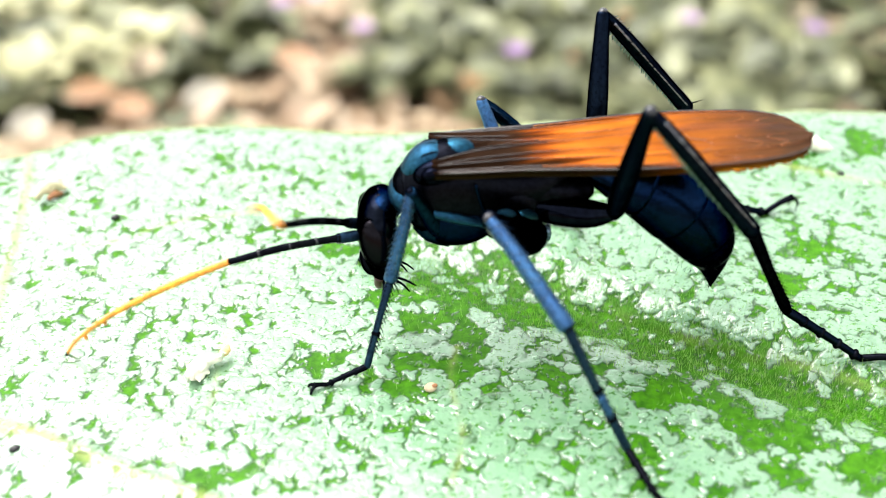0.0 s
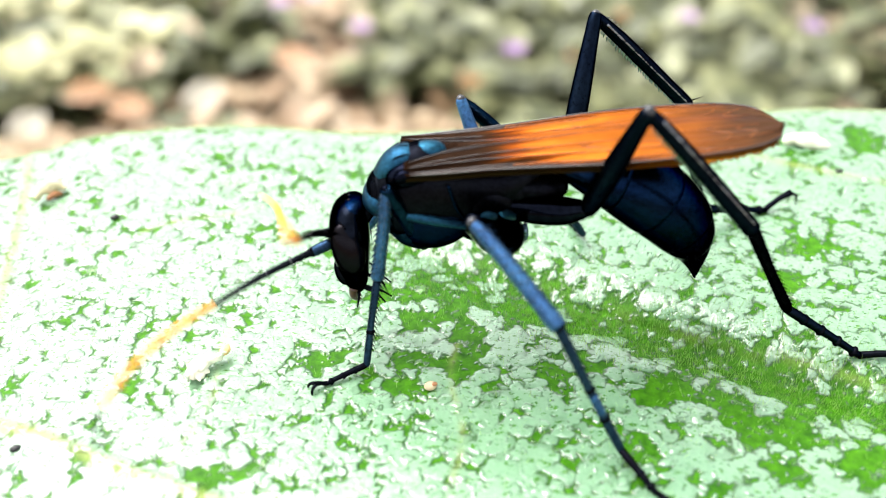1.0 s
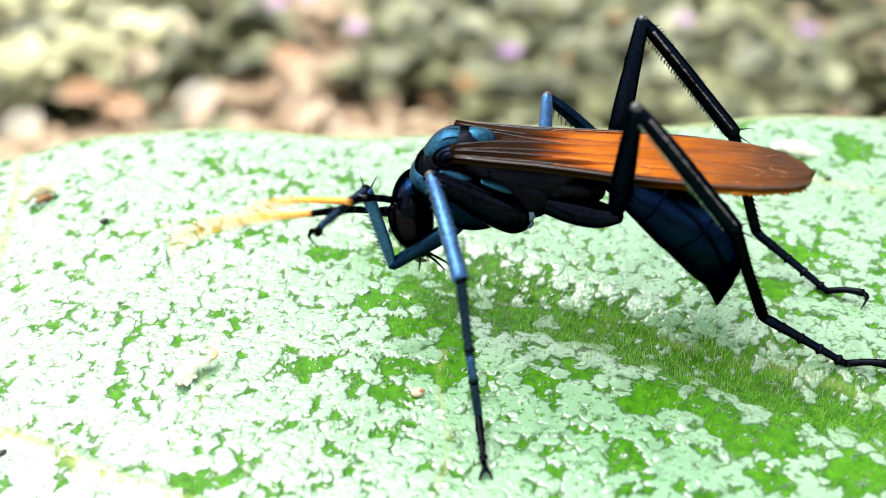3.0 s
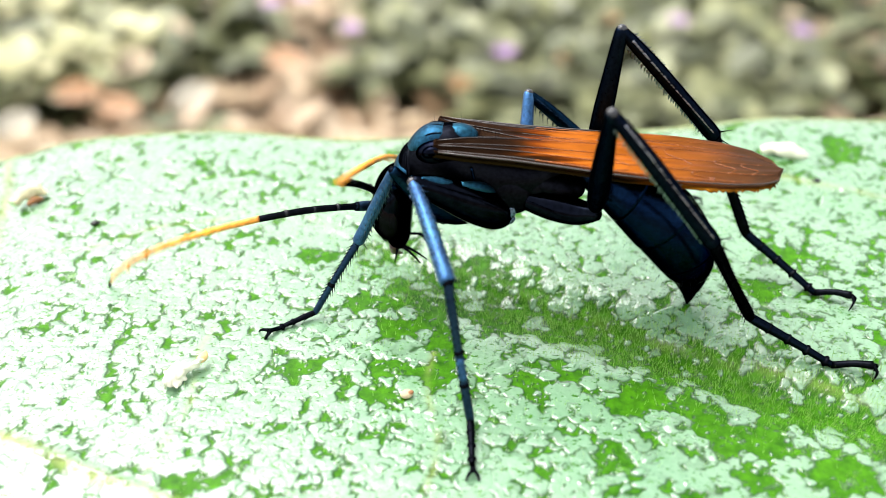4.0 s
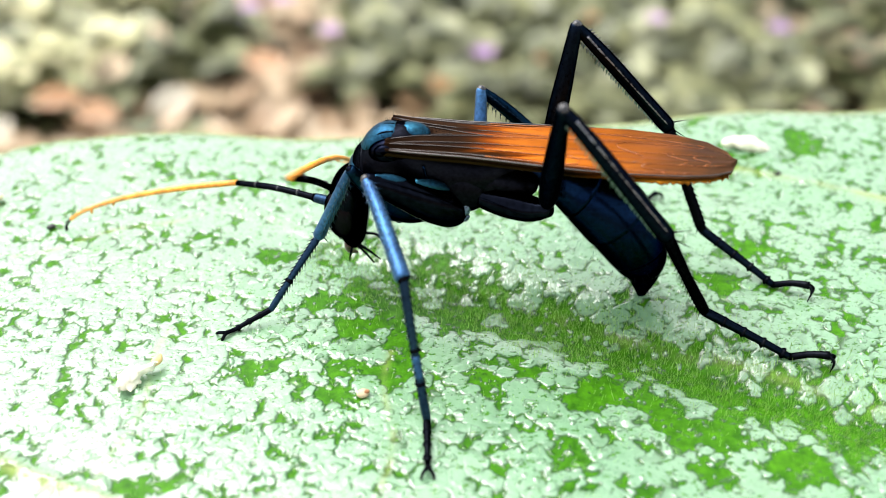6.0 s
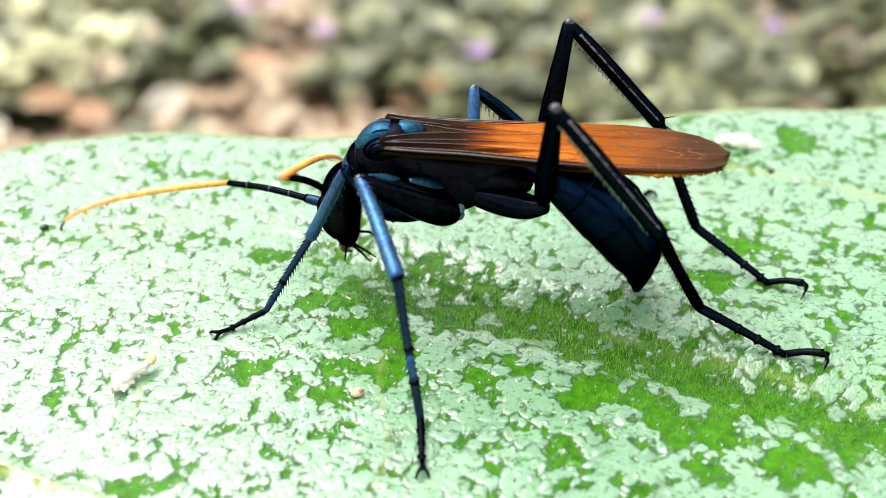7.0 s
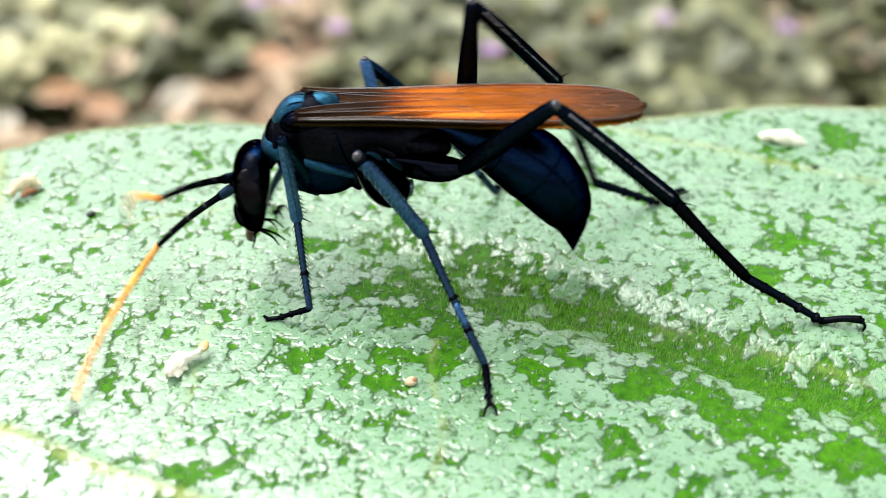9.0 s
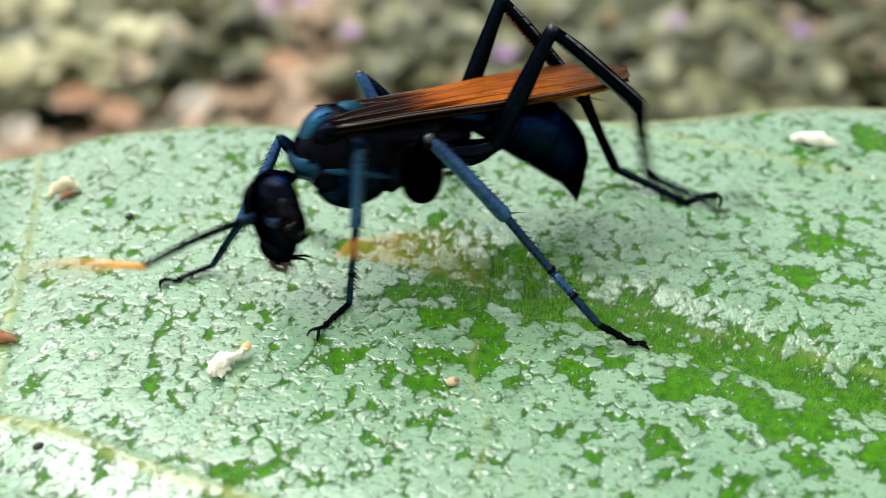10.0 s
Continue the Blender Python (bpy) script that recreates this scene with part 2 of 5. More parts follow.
def tube(bm, pts, radii, n=6, cap=True):
    """A tube through points."""
    rings = []
    pts = [Vector(p) for p in pts]
    for i, p in enumerate(pts):
        d = (pts[min(i + 1, len(pts) - 1)] - pts[max(i - 1, 0)]).normalized()
        a = d.orthogonal().normalized() if i == 0 else (side - d * side.dot(d)).normalized()
        side = a
        b = d.cross(a)
        rings.append([bm.verts.new(p + (a * math.cos(t) + b * math.sin(t)) * radii[i]) for t in (2 * math.pi * k / n for k in range(n))])
    for r0, r1 in zip(rings, rings[1:]):
        for k in range(n):
            bm.faces.new((r0[k], r0[(k + 1) % n], r1[(k + 1) % n], r1[k]))
    if cap:
        bm.faces.new(rings[0][::-1])
        bm.faces.new(rings[-1])


def build_leaf():
    leaf = tagged(new("leaf"), "broad rain-wet green leaf, water film with sky reflection painted pale, bare patches", "leaf")
    # the mesh is finest where the wasp walks
    rows = np.concatenate([np.linspace(0.012, 0.050, 30)[:-1], 0.07 * np.tan(radians(52) + np.arctan(np.linspace(-0.296, 0.1311, 725)))])
    cols = np.concatenate([np.linspace(-1.7, -1.0, 16)[:-1], np.linspace(-1.0, 1.0, 1330), np.linspace(1.0, 1.7, 16)[1:]])
    uu, yn = np.meshgrid(cols, rows)
    xs = uu * 0.545 * (yn * 0.788 + 0.0431)
    ys = 0.012 + (yn - 0.012) * (far_edge(xs) - 0.012) / 0.1065
    film, beads = wet_fields(xs, ys)
    zs = LEAF_Z + leaf_height(xs, ys) + film + beads * 0.6
    me = grid_mesh("blade", xs, ys, zs)
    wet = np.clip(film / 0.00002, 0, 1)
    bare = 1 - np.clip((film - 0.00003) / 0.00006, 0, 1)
    bead = np.clip(beads / 0.00006, 0, 1)
    # the thin edge of film and drops, painted dark where it reflects no sky
    rim_shade = np.maximum(np.exp(-((film - 0.00005) / 0.00004) ** 2) * (film > 1e-6), np.exp(-((beads - 0.00005) / 0.00003) ** 2))
    vein = np.zeros_like(xs)
    for i, (a, b) in enumerate(LATERALS + [MIDRIB]):
        d, s = seg_dist(xs, ys, a, b)
        vein = np.maximum(vein, ((0.22, 0.7, 0.45, 0.45)[i] + 0.6 * (smooth_noise(xs, ys, 500, 51) - 0.5)) * np.exp(-((d - (-0.0014, 0.001, 0.001, 0.0)[i] + 0.0012 * (smooth_noise(xs, ys, 120, 53) - 0.5)) / 0.0007) ** 2) * (np.clip((s - 0.5) / 0.2, 0.15, 1) if i == 0 else 1.0))
    for a, b in (((0.0015, 0.074), (0.0008, 0.050)), ((-0.0215, 0.078), (-0.024, 0.056)), ((-0.042, 0.090), (-0.0215, 0.0985))):
        d, s = seg_dist(xs, ys, a, b)
        vein = np.maximum(vein, 0.5 * np.exp(-((d + 0.0006 * np.sin(s * 9)) / 0.0004) ** 2) * (s > 0) * (s < 1) * smooth_noise(xs, ys, 900, 52))
    rim = np.exp(-((far_edge(xs) - ys) / 0.0012) ** 2)
    vein = np.maximum(vein, 0.8 * rim)
    for key, arr in (("bare", bare), ("wet", wet), ("vein", vein), ("bead", bead), ("rim", rim_shade)):
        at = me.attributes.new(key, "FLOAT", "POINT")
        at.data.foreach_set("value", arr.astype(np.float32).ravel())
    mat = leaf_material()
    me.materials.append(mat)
    blade = new("blade", me)
    blade.parent = leaf
    tagged(blade, "wet upper face of the leaf")
    # pale under face, sewn to the same rim
    xc, vc = np.meshgrid(np.linspace(-0.085, 0.09, 120), np.linspace(0, 1, 80))
    yc = 0.012 + vc * (far_edge(xc) - 0.012)
    under = grid_mesh("under_face", xc, yc, LEAF_Z + leaf_height(xc, yc) - 0.0007)
    under.materials.append(simple("leaf_underside", (0.16, 0.26, 0.11), 0.7))
    ob = new("under_face", under)
    ob.parent = leaf
    tagged(ob, "matt pale green underside")
    rib = simple("leaf_rib", (0.30, 0.38, 0.14), 0.5)
    bm = bmesh.new()
    (ax, ay), (bx, by) = MIDRIB
    pts = [Vector((ax + (bx - ax) * f, ay + (by - ay) * f, LEAF_Z - 0.0030)) for f in np.linspace(0.0, 1.6, 14)]
    tube(bm, pts, list(np.linspace(0.0008, 0.0021, 14)), 8)
    part("midrib", bm, rib, leaf, "thick pale midrib under the blade")
    for a, b in LATERALS[:2]:
        bm = bmesh.new()
        tube(bm, [Vector((a[0] + (b[0] - a[0]) * f, a[1] + (b[1] - a[1]) * f, LEAF_Z - 0.0036)) for f in np.linspace(0, 1, 12)], list(np.linspace(0.0012, 0.0005, 12)), 7)
        part("side_vein", bm, rib, leaf)
    end = pts[-1]
    bm = bmesh.new()
    tube(bm, [end + Vector((0, 0.004, 0.0)), end, end + Vector((0.004, -0.02, -0.01)), end + Vector((0.012, -0.05, -0.07)), end + Vector((0.016, -0.06, -0.2)), Vector((end.x + 0.02, end.y - 0.06, -0.02))], [0.002, 0.0022, 0.0025, 0.003, 0.0036, 0.0042], 10)
    part("petiole", bm, rib, leaf, "green stalk rising from the soil")
    # short pale hairs, thickest along the side vein
    rng = np.random.RandomState(12)
    (ax, ay), (bx, by) = LATERALS[0]
    lx, ly = bx - ax, by - ay
    ln = math.hypot(lx, ly)
    s, d = rng.uniform(0.33, 1.0, 8000), rng.normal(-0.0030, 0.0036, 8000)
    x = np.concatenate([ax + lx * s - ly / ln * d, rng.uniform(-0.05, 0.06, 3000)])
    y = np.concatenate([ay + ly * s + lx / ln * d, rng.uniform(0.05, 0.11, 3000)])
    z = LEAF_Z + leaf_height(x, y)
    h, a, r = rng.uniform(0.0004, 0.0011, len(x)), rng.uniform(0, 6.28, len(x)), 0.000028
    co = np.stack([np.stack([x - r, y, z - 0.0001], -1), np.stack([x + r, y, z - 0.0001], -1), np.stack([x, y + r * 1.6, z - 0.0001], -1),
                   np.stack([x + 0.35 * h * np.cos(a), y + 0.35 * h * np.sin(a), z + h], -1)], 1).reshape(-1, 3).tolist()
    fa = [f for k in range(0, len(co), 4) for f in ((k, k + 1, k + 3), (k + 1, k + 2, k + 3), (k + 2, k, k + 3))]
    hm = bpy.data.meshes.new("leaf_hair")
    hm.from_pydata(co, [], fa)
    hm.materials.append(simple("leaf_hair", (0.34, 0.56, 0.14), 0.5, spec=0.3))
    hair = new("leaf_hair", hm)
    hair.parent = leaf
    tagged(hair, "fine pale hairs along the vein", kind="stuff")
    return leaf


build_leaf()


# ---- ground and the low plants behind ----
def build_ground():
    m, nt, b = material("litter_soil")
    f = noise_node(nt, 18.0, 8.0, 0.65)
    c = ramp(nt, f, [(0.3, (0.10, 0.065, 0.04)), (0.5, (0.24, 0.16, 0.10)), (0.7, (0.42, 0.31, 0.23))])
    nt.links.new(c, b.inputs["Base Color"])
    b.inputs["Roughness"].default_value = 0.9
    bump(nt, f, b, 0.8, 0.01)
    r = np.concatenate([-np.geomspace(3.5, 4000, 10)[::-1], np.linspace(-3, 3, 40), np.geomspace(3.5, 4000, 10)])
    xs, ys = np.meshgrid(r, r)
    zs = 0.012 * (smooth_noise(xs, ys, 4, 3) - 0.5) * (np.abs(xs) < 4) * (np.abs(ys) < 4)
    me = grid_mesh("ground", xs, ys, zs)
    me.materials.append(m)
    tagged(new("ground", me), "brown soil covered with dry leaf litter", "ground", kind="structure")


def leaf_blade(bm, base, direction, up, length, width, cup):
    """One small cupped leaf."""
    d = Vector(direction).normalized()
    s = d.cross(Vector(up)).normalized()
    n = s.cross(d)
    prof = [(0.0, 0.08), (0.3, 0.8), (0.6, 1.0), (0.85, 0.6), (1.0, 0.05)]
    rows = []
    for f, w in prof:
        c = Vector(base) + d * (length * f) - n * (cup * f * f)
        rows.append([bm.verts.new(c - s * (w * width / 2) + n * cup * 0.4 * w), bm.verts.new(c), bm.verts.new(c + s * (w * width / 2) + n * cup * 0.4 * w)])
    for a, b in zip(rows, rows[1:]):
        for i in range(2):
            bm.faces.new((a[i], a[i + 1], b[i + 1], b[i]))


def foliage_material(name, lo, hi):
    m, nt, b = material(name)
    g = nt.nodes.new("ShaderNodeNewGeometry")
    nt.links.new(ramp(nt, g.outputs["Random Per Island"], [(0.0, lo), (1.0, hi)]), b.inputs["Base Color"])
    b.inputs["Roughness"].default_value = 0.45
    return m


SAGE = foliage_material("sage_leaf", (0.050, 0.060, 0.020), (0.222, 0.230, 0.105))
LIME = foliage_material("lime_leaf", (0.28, 0.29, 0.12), (0.58, 0.55, 0.31))
BROWN = foliage_material("dry_leaf", (0.25, 0.155, 0.08), (0.53, 0.41, 0.27))
RUST = foliage_material("rust_leaf", (0.30, 0.13, 0.045), (0.50, 0.26, 0.10))
PALE = simple("pale_dead_leaf", (0.50, 0.45, 0.36), 0.7, scale=60.0)
TANLEAF = simple("tan_dead_leaf", (0.56, 0.43, 0.29), 0.7, scale=60.0)
STEM = simple("plant_stem", (0.10, 0.11, 0.05), 0.6)
PETAL = foliage_material("lilac_petal", (0.22, 0.12, 0.27), (0.40, 0.25, 0.43))


def build_plant(name, rng, mat, leaves, height, spread, size):
    plant = new(name)
    stems, fol = bmesh.new(), bmesh.new()
    for k in range(5):
        a = rng.uniform(0, 2 * math.pi)
        tip = Vector((math.cos(a) * spread * rng.uniform(0.3, 1), math.sin(a) * spread * rng.uniform(0.3, 1), height * rng.uniform(0.6, 1)))
        pts = [Vector((0, 0, -0.01)), Vector((tip.x * 0.4, tip.y * 0.4, tip.z * 0.55)), tip]
        tube(stems, pts, [0.0022, 0.0016, 0.0009])
        for j in range(leaves // 5):
            f = rng.uniform(0.25, 1.0)
            p = pts[0].lerp(pts[1], f * 2) if f < 0.5 else pts[1].lerp(pts[2], f * 2 - 1)
            b = rng.uniform(0, 2 * math.pi)
            d = (math.cos(b), math.sin(b), rng.uniform(-0.1, 0.9))
            leaf_blade(fol, p, d, (0, 0, 1), size * rng.uniform(0.6, 1.2), size * rng.uniform(0.5, 0.85), size * 0.15)
    part("stem", stems, STEM, plant)
    part("foliage", fol, mat, plant)
    return plant


def build_flower(bm, rng, size):
    for k in range(6):
        a = 2 * math.pi * k / 6 + rng.uniform(-0.2, 0.2)
        leaf_blade(bm, (0, 0, 0), (math.cos(a), math.sin(a), 0.5), (0, 0, 1), size, size * 0.7, size * 0.1)


def build_background():
    rng = random.Random(7)
    sage = [build_plant("groundcover_plant", rng, SAGE, 40, 0.06, 0.05, 0.034) for _ in range(4)]
    lime = [build_plant("lime_plant", rng, LIME, 40, 0.07, 0.05, 0.036) for _ in range(2)]
    brown = [build_plant("withered_plant", rng, BROWN, 36, 0.03, 0.06, 0.038) for _ in range(3)]
    for p in sage:
        tagged(p, "low grey-green groundcover plant with small rounded leaves", "plant", "groundcover plants")
    for p in lime:
        tagged(p, "low yellow-green leafy plant growing in litter", "plant", "lime plants")
    for p in brown:
        tagged(p, "withered low plant with dry brown leaves", "plant", "withered plants")
    used = set()
    for gy in range(17):
        y = 0.46 + gy * 0.052
        half = 0.30 + 0.45 * y
        nx = int(2 * half / 0.062)
        for gx in range(nx):
            x = -half + 2 * half * (gx + 0.5) / nx + rng.uniform(-0.025, 0.025)
            yy = y + rng.uniform(-0.02, 0.02)
            u = x / (0.46 * yy + 0.02)
            pick = rng.random()
            if u < -0.55 and pick < 0.6 and yy > 0.7:
                pool = lime
            elif u < 0.12 and pick < (0.72 if yy < 0.72 else 0.50):
                pool = brown
            elif pick < 0.2:
                pool = brown
            else:
                pool = sage
            k = rng.randrange(len(pool))
            m = pose(x, yy, 0, rng.uniform(-8, 8), rng.uniform(-8, 8), rng.uniform(0, 360))
            if (id(pool), k) not in used:
                used.add((id(pool), k))
                pool[k].matrix_world = m
            else:
                copy_thing(pool[k], m)
    for x, y, turn, size, mat, label in ((-0.115, 0.700, -25, 0.055, RUST, "rust-brown"), (-0.175, 0.640, 52, 0.055, PALE, "pale grey"), (-0.230, 0.690, 70, 0.060, TANLEAF, "tan"), (-0.205, 0.750, 95, 0.050, TANLEAF, "tan"),
                                         (-0.260, 0.645, 10, 0.055, RUST, "rust-brown"), (-0.225, 0.625, -15, 0.05, RUST, "rust-brown"), (-0.290, 0.600, 60, 0.050, PALE, "pale grey"), (0.150, 0.775, 40, 0.026, RUST, "rust-brown"), (0.100, 0.700, 80, 0.026, RUST, "rust-brown"),
                                         (-0.070, 0.775, 100, 0.05, TANLEAF, "tan"), (0.02, 0.66, 20, 0.03, RUST, "rust-brown")):
        dl = tagged(new("dead_leaf"), label + " dry dead leaf lying on low plants", "leaf", "dead leaves")
        size *= 0.72
        bm = bmesh.new()
        leaf_blade(bm, (-size / 2, 0, 0), (1, 0, 0.12), (0, 0, 1), size, size * 0.5, size * 0.12)
        part("dry_blade", bm, mat, dl)
        bm = bmesh.new()
        tube(bm, [(-size * 0.75, 0, -0.004), (-size * 0.5, 0, 0), (size * 0.3, 0, 0.006)], [0.0012, 0.001, 0.0006])
        part("leaf_stalk", bm, STEM, dl)
        dl.matrix_world = pose(x, y, 0.062, 28, 0, turn)
    for x, y in ((0.199, 0.744), (-0.064, 0.728), (0.293, 0.725), (0.055, 0.688), (-0.132, 0.773), (-0.107, 0.788), (0.355, 0.816)):
        fl = tagged(new("flower_head"), "small lilac flower head among groundcover leaves", "flower", "lilac flowers")
        bm = bmesh.new()
        build_flower(bm, rng, 0.011)
        part("petals", bm, PETAL, fl)
        bm = bmesh.new()
        tube(bm, [(0, 0, -0.075), (0.004, 0, -0.03), (0, 0, 0.001)], [0.0012, 0.001, 0.001])
        part("flower_stalk", bm, STEM, fl)
        fl.matrix_world = pose(x, y, 0.072)


build_ground()
build_background()


# ---- wasp ----
HIPS = {"fore": (4.05, 1.68, -5.12), "mid": (-3.9, 1.98, -5.4), "hind": (-11.5, 4.94, -1.30)}
LENGTHS = {"fore": (8.27, 9.30, 9.22, 4.41), "mid": (11.71, 11.49, 14.31, 4.82), "hind": (13.6, 16.6, 13.38, 9.82)}
# the coxae swing: seconds, then the hip's shift
HIP_SWAY = {"fore": [(0, 0, 0, 0), (10, 0, 0, 0)], "mid": [(0, 0, 0, 0), (1.8, 0, 0, 0), (2.0, 2.0, 0, 1.7), (8.0, 2.0, 0, 1.7), (9.0, 0, 0, 0), (10, 0, 0, 0)],
            "hind": [(0, 0, 0, 0), (1.8, 0, 0, 0), (2.0, 0.3, 0, 0.9), (8.0, 0.3, 0, 0.9), (9.0, 0, 0, 0), (10, 0, 0, 0)]}
NECK = (8.6, 0.0, -2.5)
WING_ROOT = (4.8, 3.0, 4.1)
WAIST = (-8.2, 0.0, 0.6)
SCAPE = (12.4, 0.9, -4.4)
ANTENNA = (13.0, 21.5)


def chitin(name, color, metal, rough, coat=0.0, grain=2600.0, depth=0.00004, sheen=0.0, spec=0.5, edge=1.0):
    m, nt, b = material(name)
    co = coords(nt)
    f = noise_node(nt, grain, 4.0, 0.65, co)
    g = noise_node(nt, 260.0, 2.0, 0.5, co)
    lo = tuple(c * 0.55 for c in color)
    hi = tuple(c * 1.5 for c in color)
    c1 = ramp(nt, f, [(0.3, lo), (0.7, hi)])
    c2 = ramp(nt, g, [(0.3, (0.75, 0.72, 0.85)), (0.7, (1.15, 1.2, 1.1))])
    nt.links.new(mixc(nt, 1.0, c1, c2, "MULTIPLY"), b.inputs["Base Color"])
    b.inputs["Metallic"].default_value = metal
    nt.links.new(math_node(nt, "MULTIPLY_ADD", f, 0.25, rough - 0.12), b.inputs["Roughness"])
    b.inputs["Coat Weight"].default_value = coat
    b.inputs["Specular IOR Level"].default_value = spec
    b.inputs["Coat Roughness"].default_value = 0.12
    b.inputs["Specular Tint"].default_value = (edge, edge, edge, 1.0)
    if sheen:
        b.inputs["Sheen Weight"].default_value = sheen
        b.inputs["Sheen Roughness"].default_value = 0.4
        b.inputs["Sheen Tint"].default_value = (0.15, 0.4, 0.9, 1)
    bump(nt, f, b, 0.5, depth)
    return m


BLUE = chitin("steel_blue_chitin", (0.012, 0.062, 0.108), 0.9, 0.38, depth=0.00006, edge=0.6)
LEG_BLUE = chitin("blue_leg_chitin", (0.036, 0.108, 0.235), 0.8, 0.42)
DARK_BLUE = chitin("dark_blue_chitin", (0.0024, 0.0084, 0.025), 1.0, 0.2, edge=0.22)
HIND_BLACK = chitin("blue_black_hind_leg", (0.004, 0.0070, 0.014), 1.0, 0.3, edge=0.2)
FEMUR_BLUE = chitin("blue_black_femur", (0.0045, 0.017, 0.036), 1.0, 0.3, edge=0.25)
BLACK = chitin("black_chitin", (0.005, 0.0055, 0.008), 1.0, 0.36, edge=0.12)
SHINY = chitin("shiny_black_chitin", (0.0045, 0.0058, 0.010), 1.0, 0.14, 0.0, 1500.0, 0.00002, edge=0.2)
EYE = chitin("compound_eye", (0.010, 0.009, 0.011), 1.0, 0.18, 0.0, 9000.0, 0.00002, edge=0.15)
JOINT = chitin("pale_joint", (0.02, 0.021, 0.026), 0.0, 0.25)
ORANGE = chitin("orange_antenna", (0.80, 0.30, 0.025), 0.0, 0.45, 0.0, 1800.0, 0.00002)
TARSUS_BLUE = chitin("slate_blue_tarsus", (0.016, 0.038, 0.072), 0.9, 0.4, edge=0.5)
# pale metal for dark spines, with their glints put into the colour
TOOTH = chitin("glint_coloured_tooth", (0.34, 0.36, 0.40), 1.0, 0.3, edge=0.8)
# grey-blue that stands for sky highlights on the hip and on bristles
GLEAM_COLOUR = chitin("grey_blue_gleam", (0.10, 0.15, 0.22), 0.7, 0.28)
JAW = chitin("brown_jaw", (0.06, 0.022, 0.012), 0.0, 0.3)


def wing_material(name, color, tip, rough=0.3, through=0.2):
    """Pigmented, streaky membrane: black at the root, smoky at the tip."""
    m, nt, b = material(name)
    co = coords(nt)
    attr = {}
    for key in ("soot", "tip_shade"):
        n = nt.nodes.new("ShaderNodeAttribute")
        n.attribute_name = key
        attr[key] = n.outputs["Fac"]
    stretch = nt.nodes.new("ShaderNodeMapping")
    stretch.inputs["Scale"].default_value = (0.10, 1.0, 1.0)
    nt.links.new(co, stretch.inputs["Vector"])
    streak = noise_node(nt, 1500.0, 3.0, 0.6, stretch.outputs["Vector"])
    blotch = noise_node(nt, 260.0, 3.0, 0.6, co)
    col = ramp(nt, streak, [(0.25, tuple(c * 0.70 for c in color)), (0.55, color), (0.8, tuple(min(1, c * 1.22) for c in color))])
    col = mixc(nt, 1.0, col, ramp(nt, blotch, [(0.3, (0.78, 0.72, 0.7)), (0.7, (1.12, 1.1, 1.1))]), "MULTIPLY")
    col = mixc(nt, attr["tip_shade"], col, tip)
    dim = ramp(nt, attr["soot"], [(0.0, (1.0, 1.0, 1.0)), (0.45, (0.42, 0.32, 0.3)), (0.8, (0.09, 0.10, 0.22)), (1.0, (0.035, 0.06, 0.30))])
    col = mixc(nt, 1.0, col, dim, "MULTIPLY")
    nt.links.new(col, b.inputs["Base Color"])
    b.inputs["Roughness"].default_value = rough
    b.inputs["Specular IOR Level"].default_value = 0.04
    b.inputs["Metallic"].default_value = 0.35
    b.inputs["Specular Tint"].default_value = (0.5, 0.3, 0.16, 1.0)
    bump(nt, streak, b, 0.6, 0.00012)
    tr = nt.nodes.new("ShaderNodeBsdfTranslucent")
    nt.links.new(col, tr.inputs["Color"])
    mix = nt.nodes.new("ShaderNodeMixShader")
    mix.inputs[0].default_value = through
    nt.links.new(b.outputs[0], mix.inputs[1])
    nt.links.new(tr.outputs[0], mix.inputs[2])
    nt.links.new(mix.outputs[0], nt.nodes["Material Output"].inputs["Surface"])
    return m


WING = wing_material("orange_wing", (0.45, 0.128, 0.014), (0.050, 0.032, 0.021))
UNDERWING = wing_material("amber_underwing", (0.42, 0.17, 0.008), (0.20, 0.075, 0.008), 0.33, 0.3)
COSTA = chitin("black_leading_vein", (0.02, 0.011, 0.009), 0.0, 0.22, spec=0.9)
VEIN = chitin("wing_vein", (0.30, 0.085, 0.014), 0.0, 0.24, spec=0.6)


def loft(bm, rings):
    """A closed skin over rings of equal count, with fans at both ends."""
    made = [[bm.verts.new(p) for p in r] for r in rings]
    n = len(made[0])
    for a, b in zip(made, made[1:]):
        for k in range(n):
            bm.faces.new((a[k], a[(k + 1) % n], b[(k + 1) % n], b[k]))
    bm.faces.new(made[0][::-1])
    bm.faces.new(made[-1])
    bmesh.ops.recalc_face_normals(bm, faces=bm.faces)


def spline(vals, n):
    """Resample rows of numbers smoothly (Catmull-Rom)."""
    v = np.array(vals, float)
    t = np.linspace(0, len(v) - 1, n)
    i = np.clip(np.floor(t).astype(int), 0, len(v) - 2)
    f = (t - i)[:, None]
    p0, p1, p2, p3 = v[np.maximum(i - 1, 0)], v[i], v[i + 1], v[np.minimum(i + 2, len(v) - 1)]
    return 0.5 * (2 * p1 + (p2 - p0) * f + (2 * p0 - 5 * p1 + 4 * p2 - p3) * f ** 2 + (3 * p1 - p0 - 3 * p2 + p3) * f ** 3)


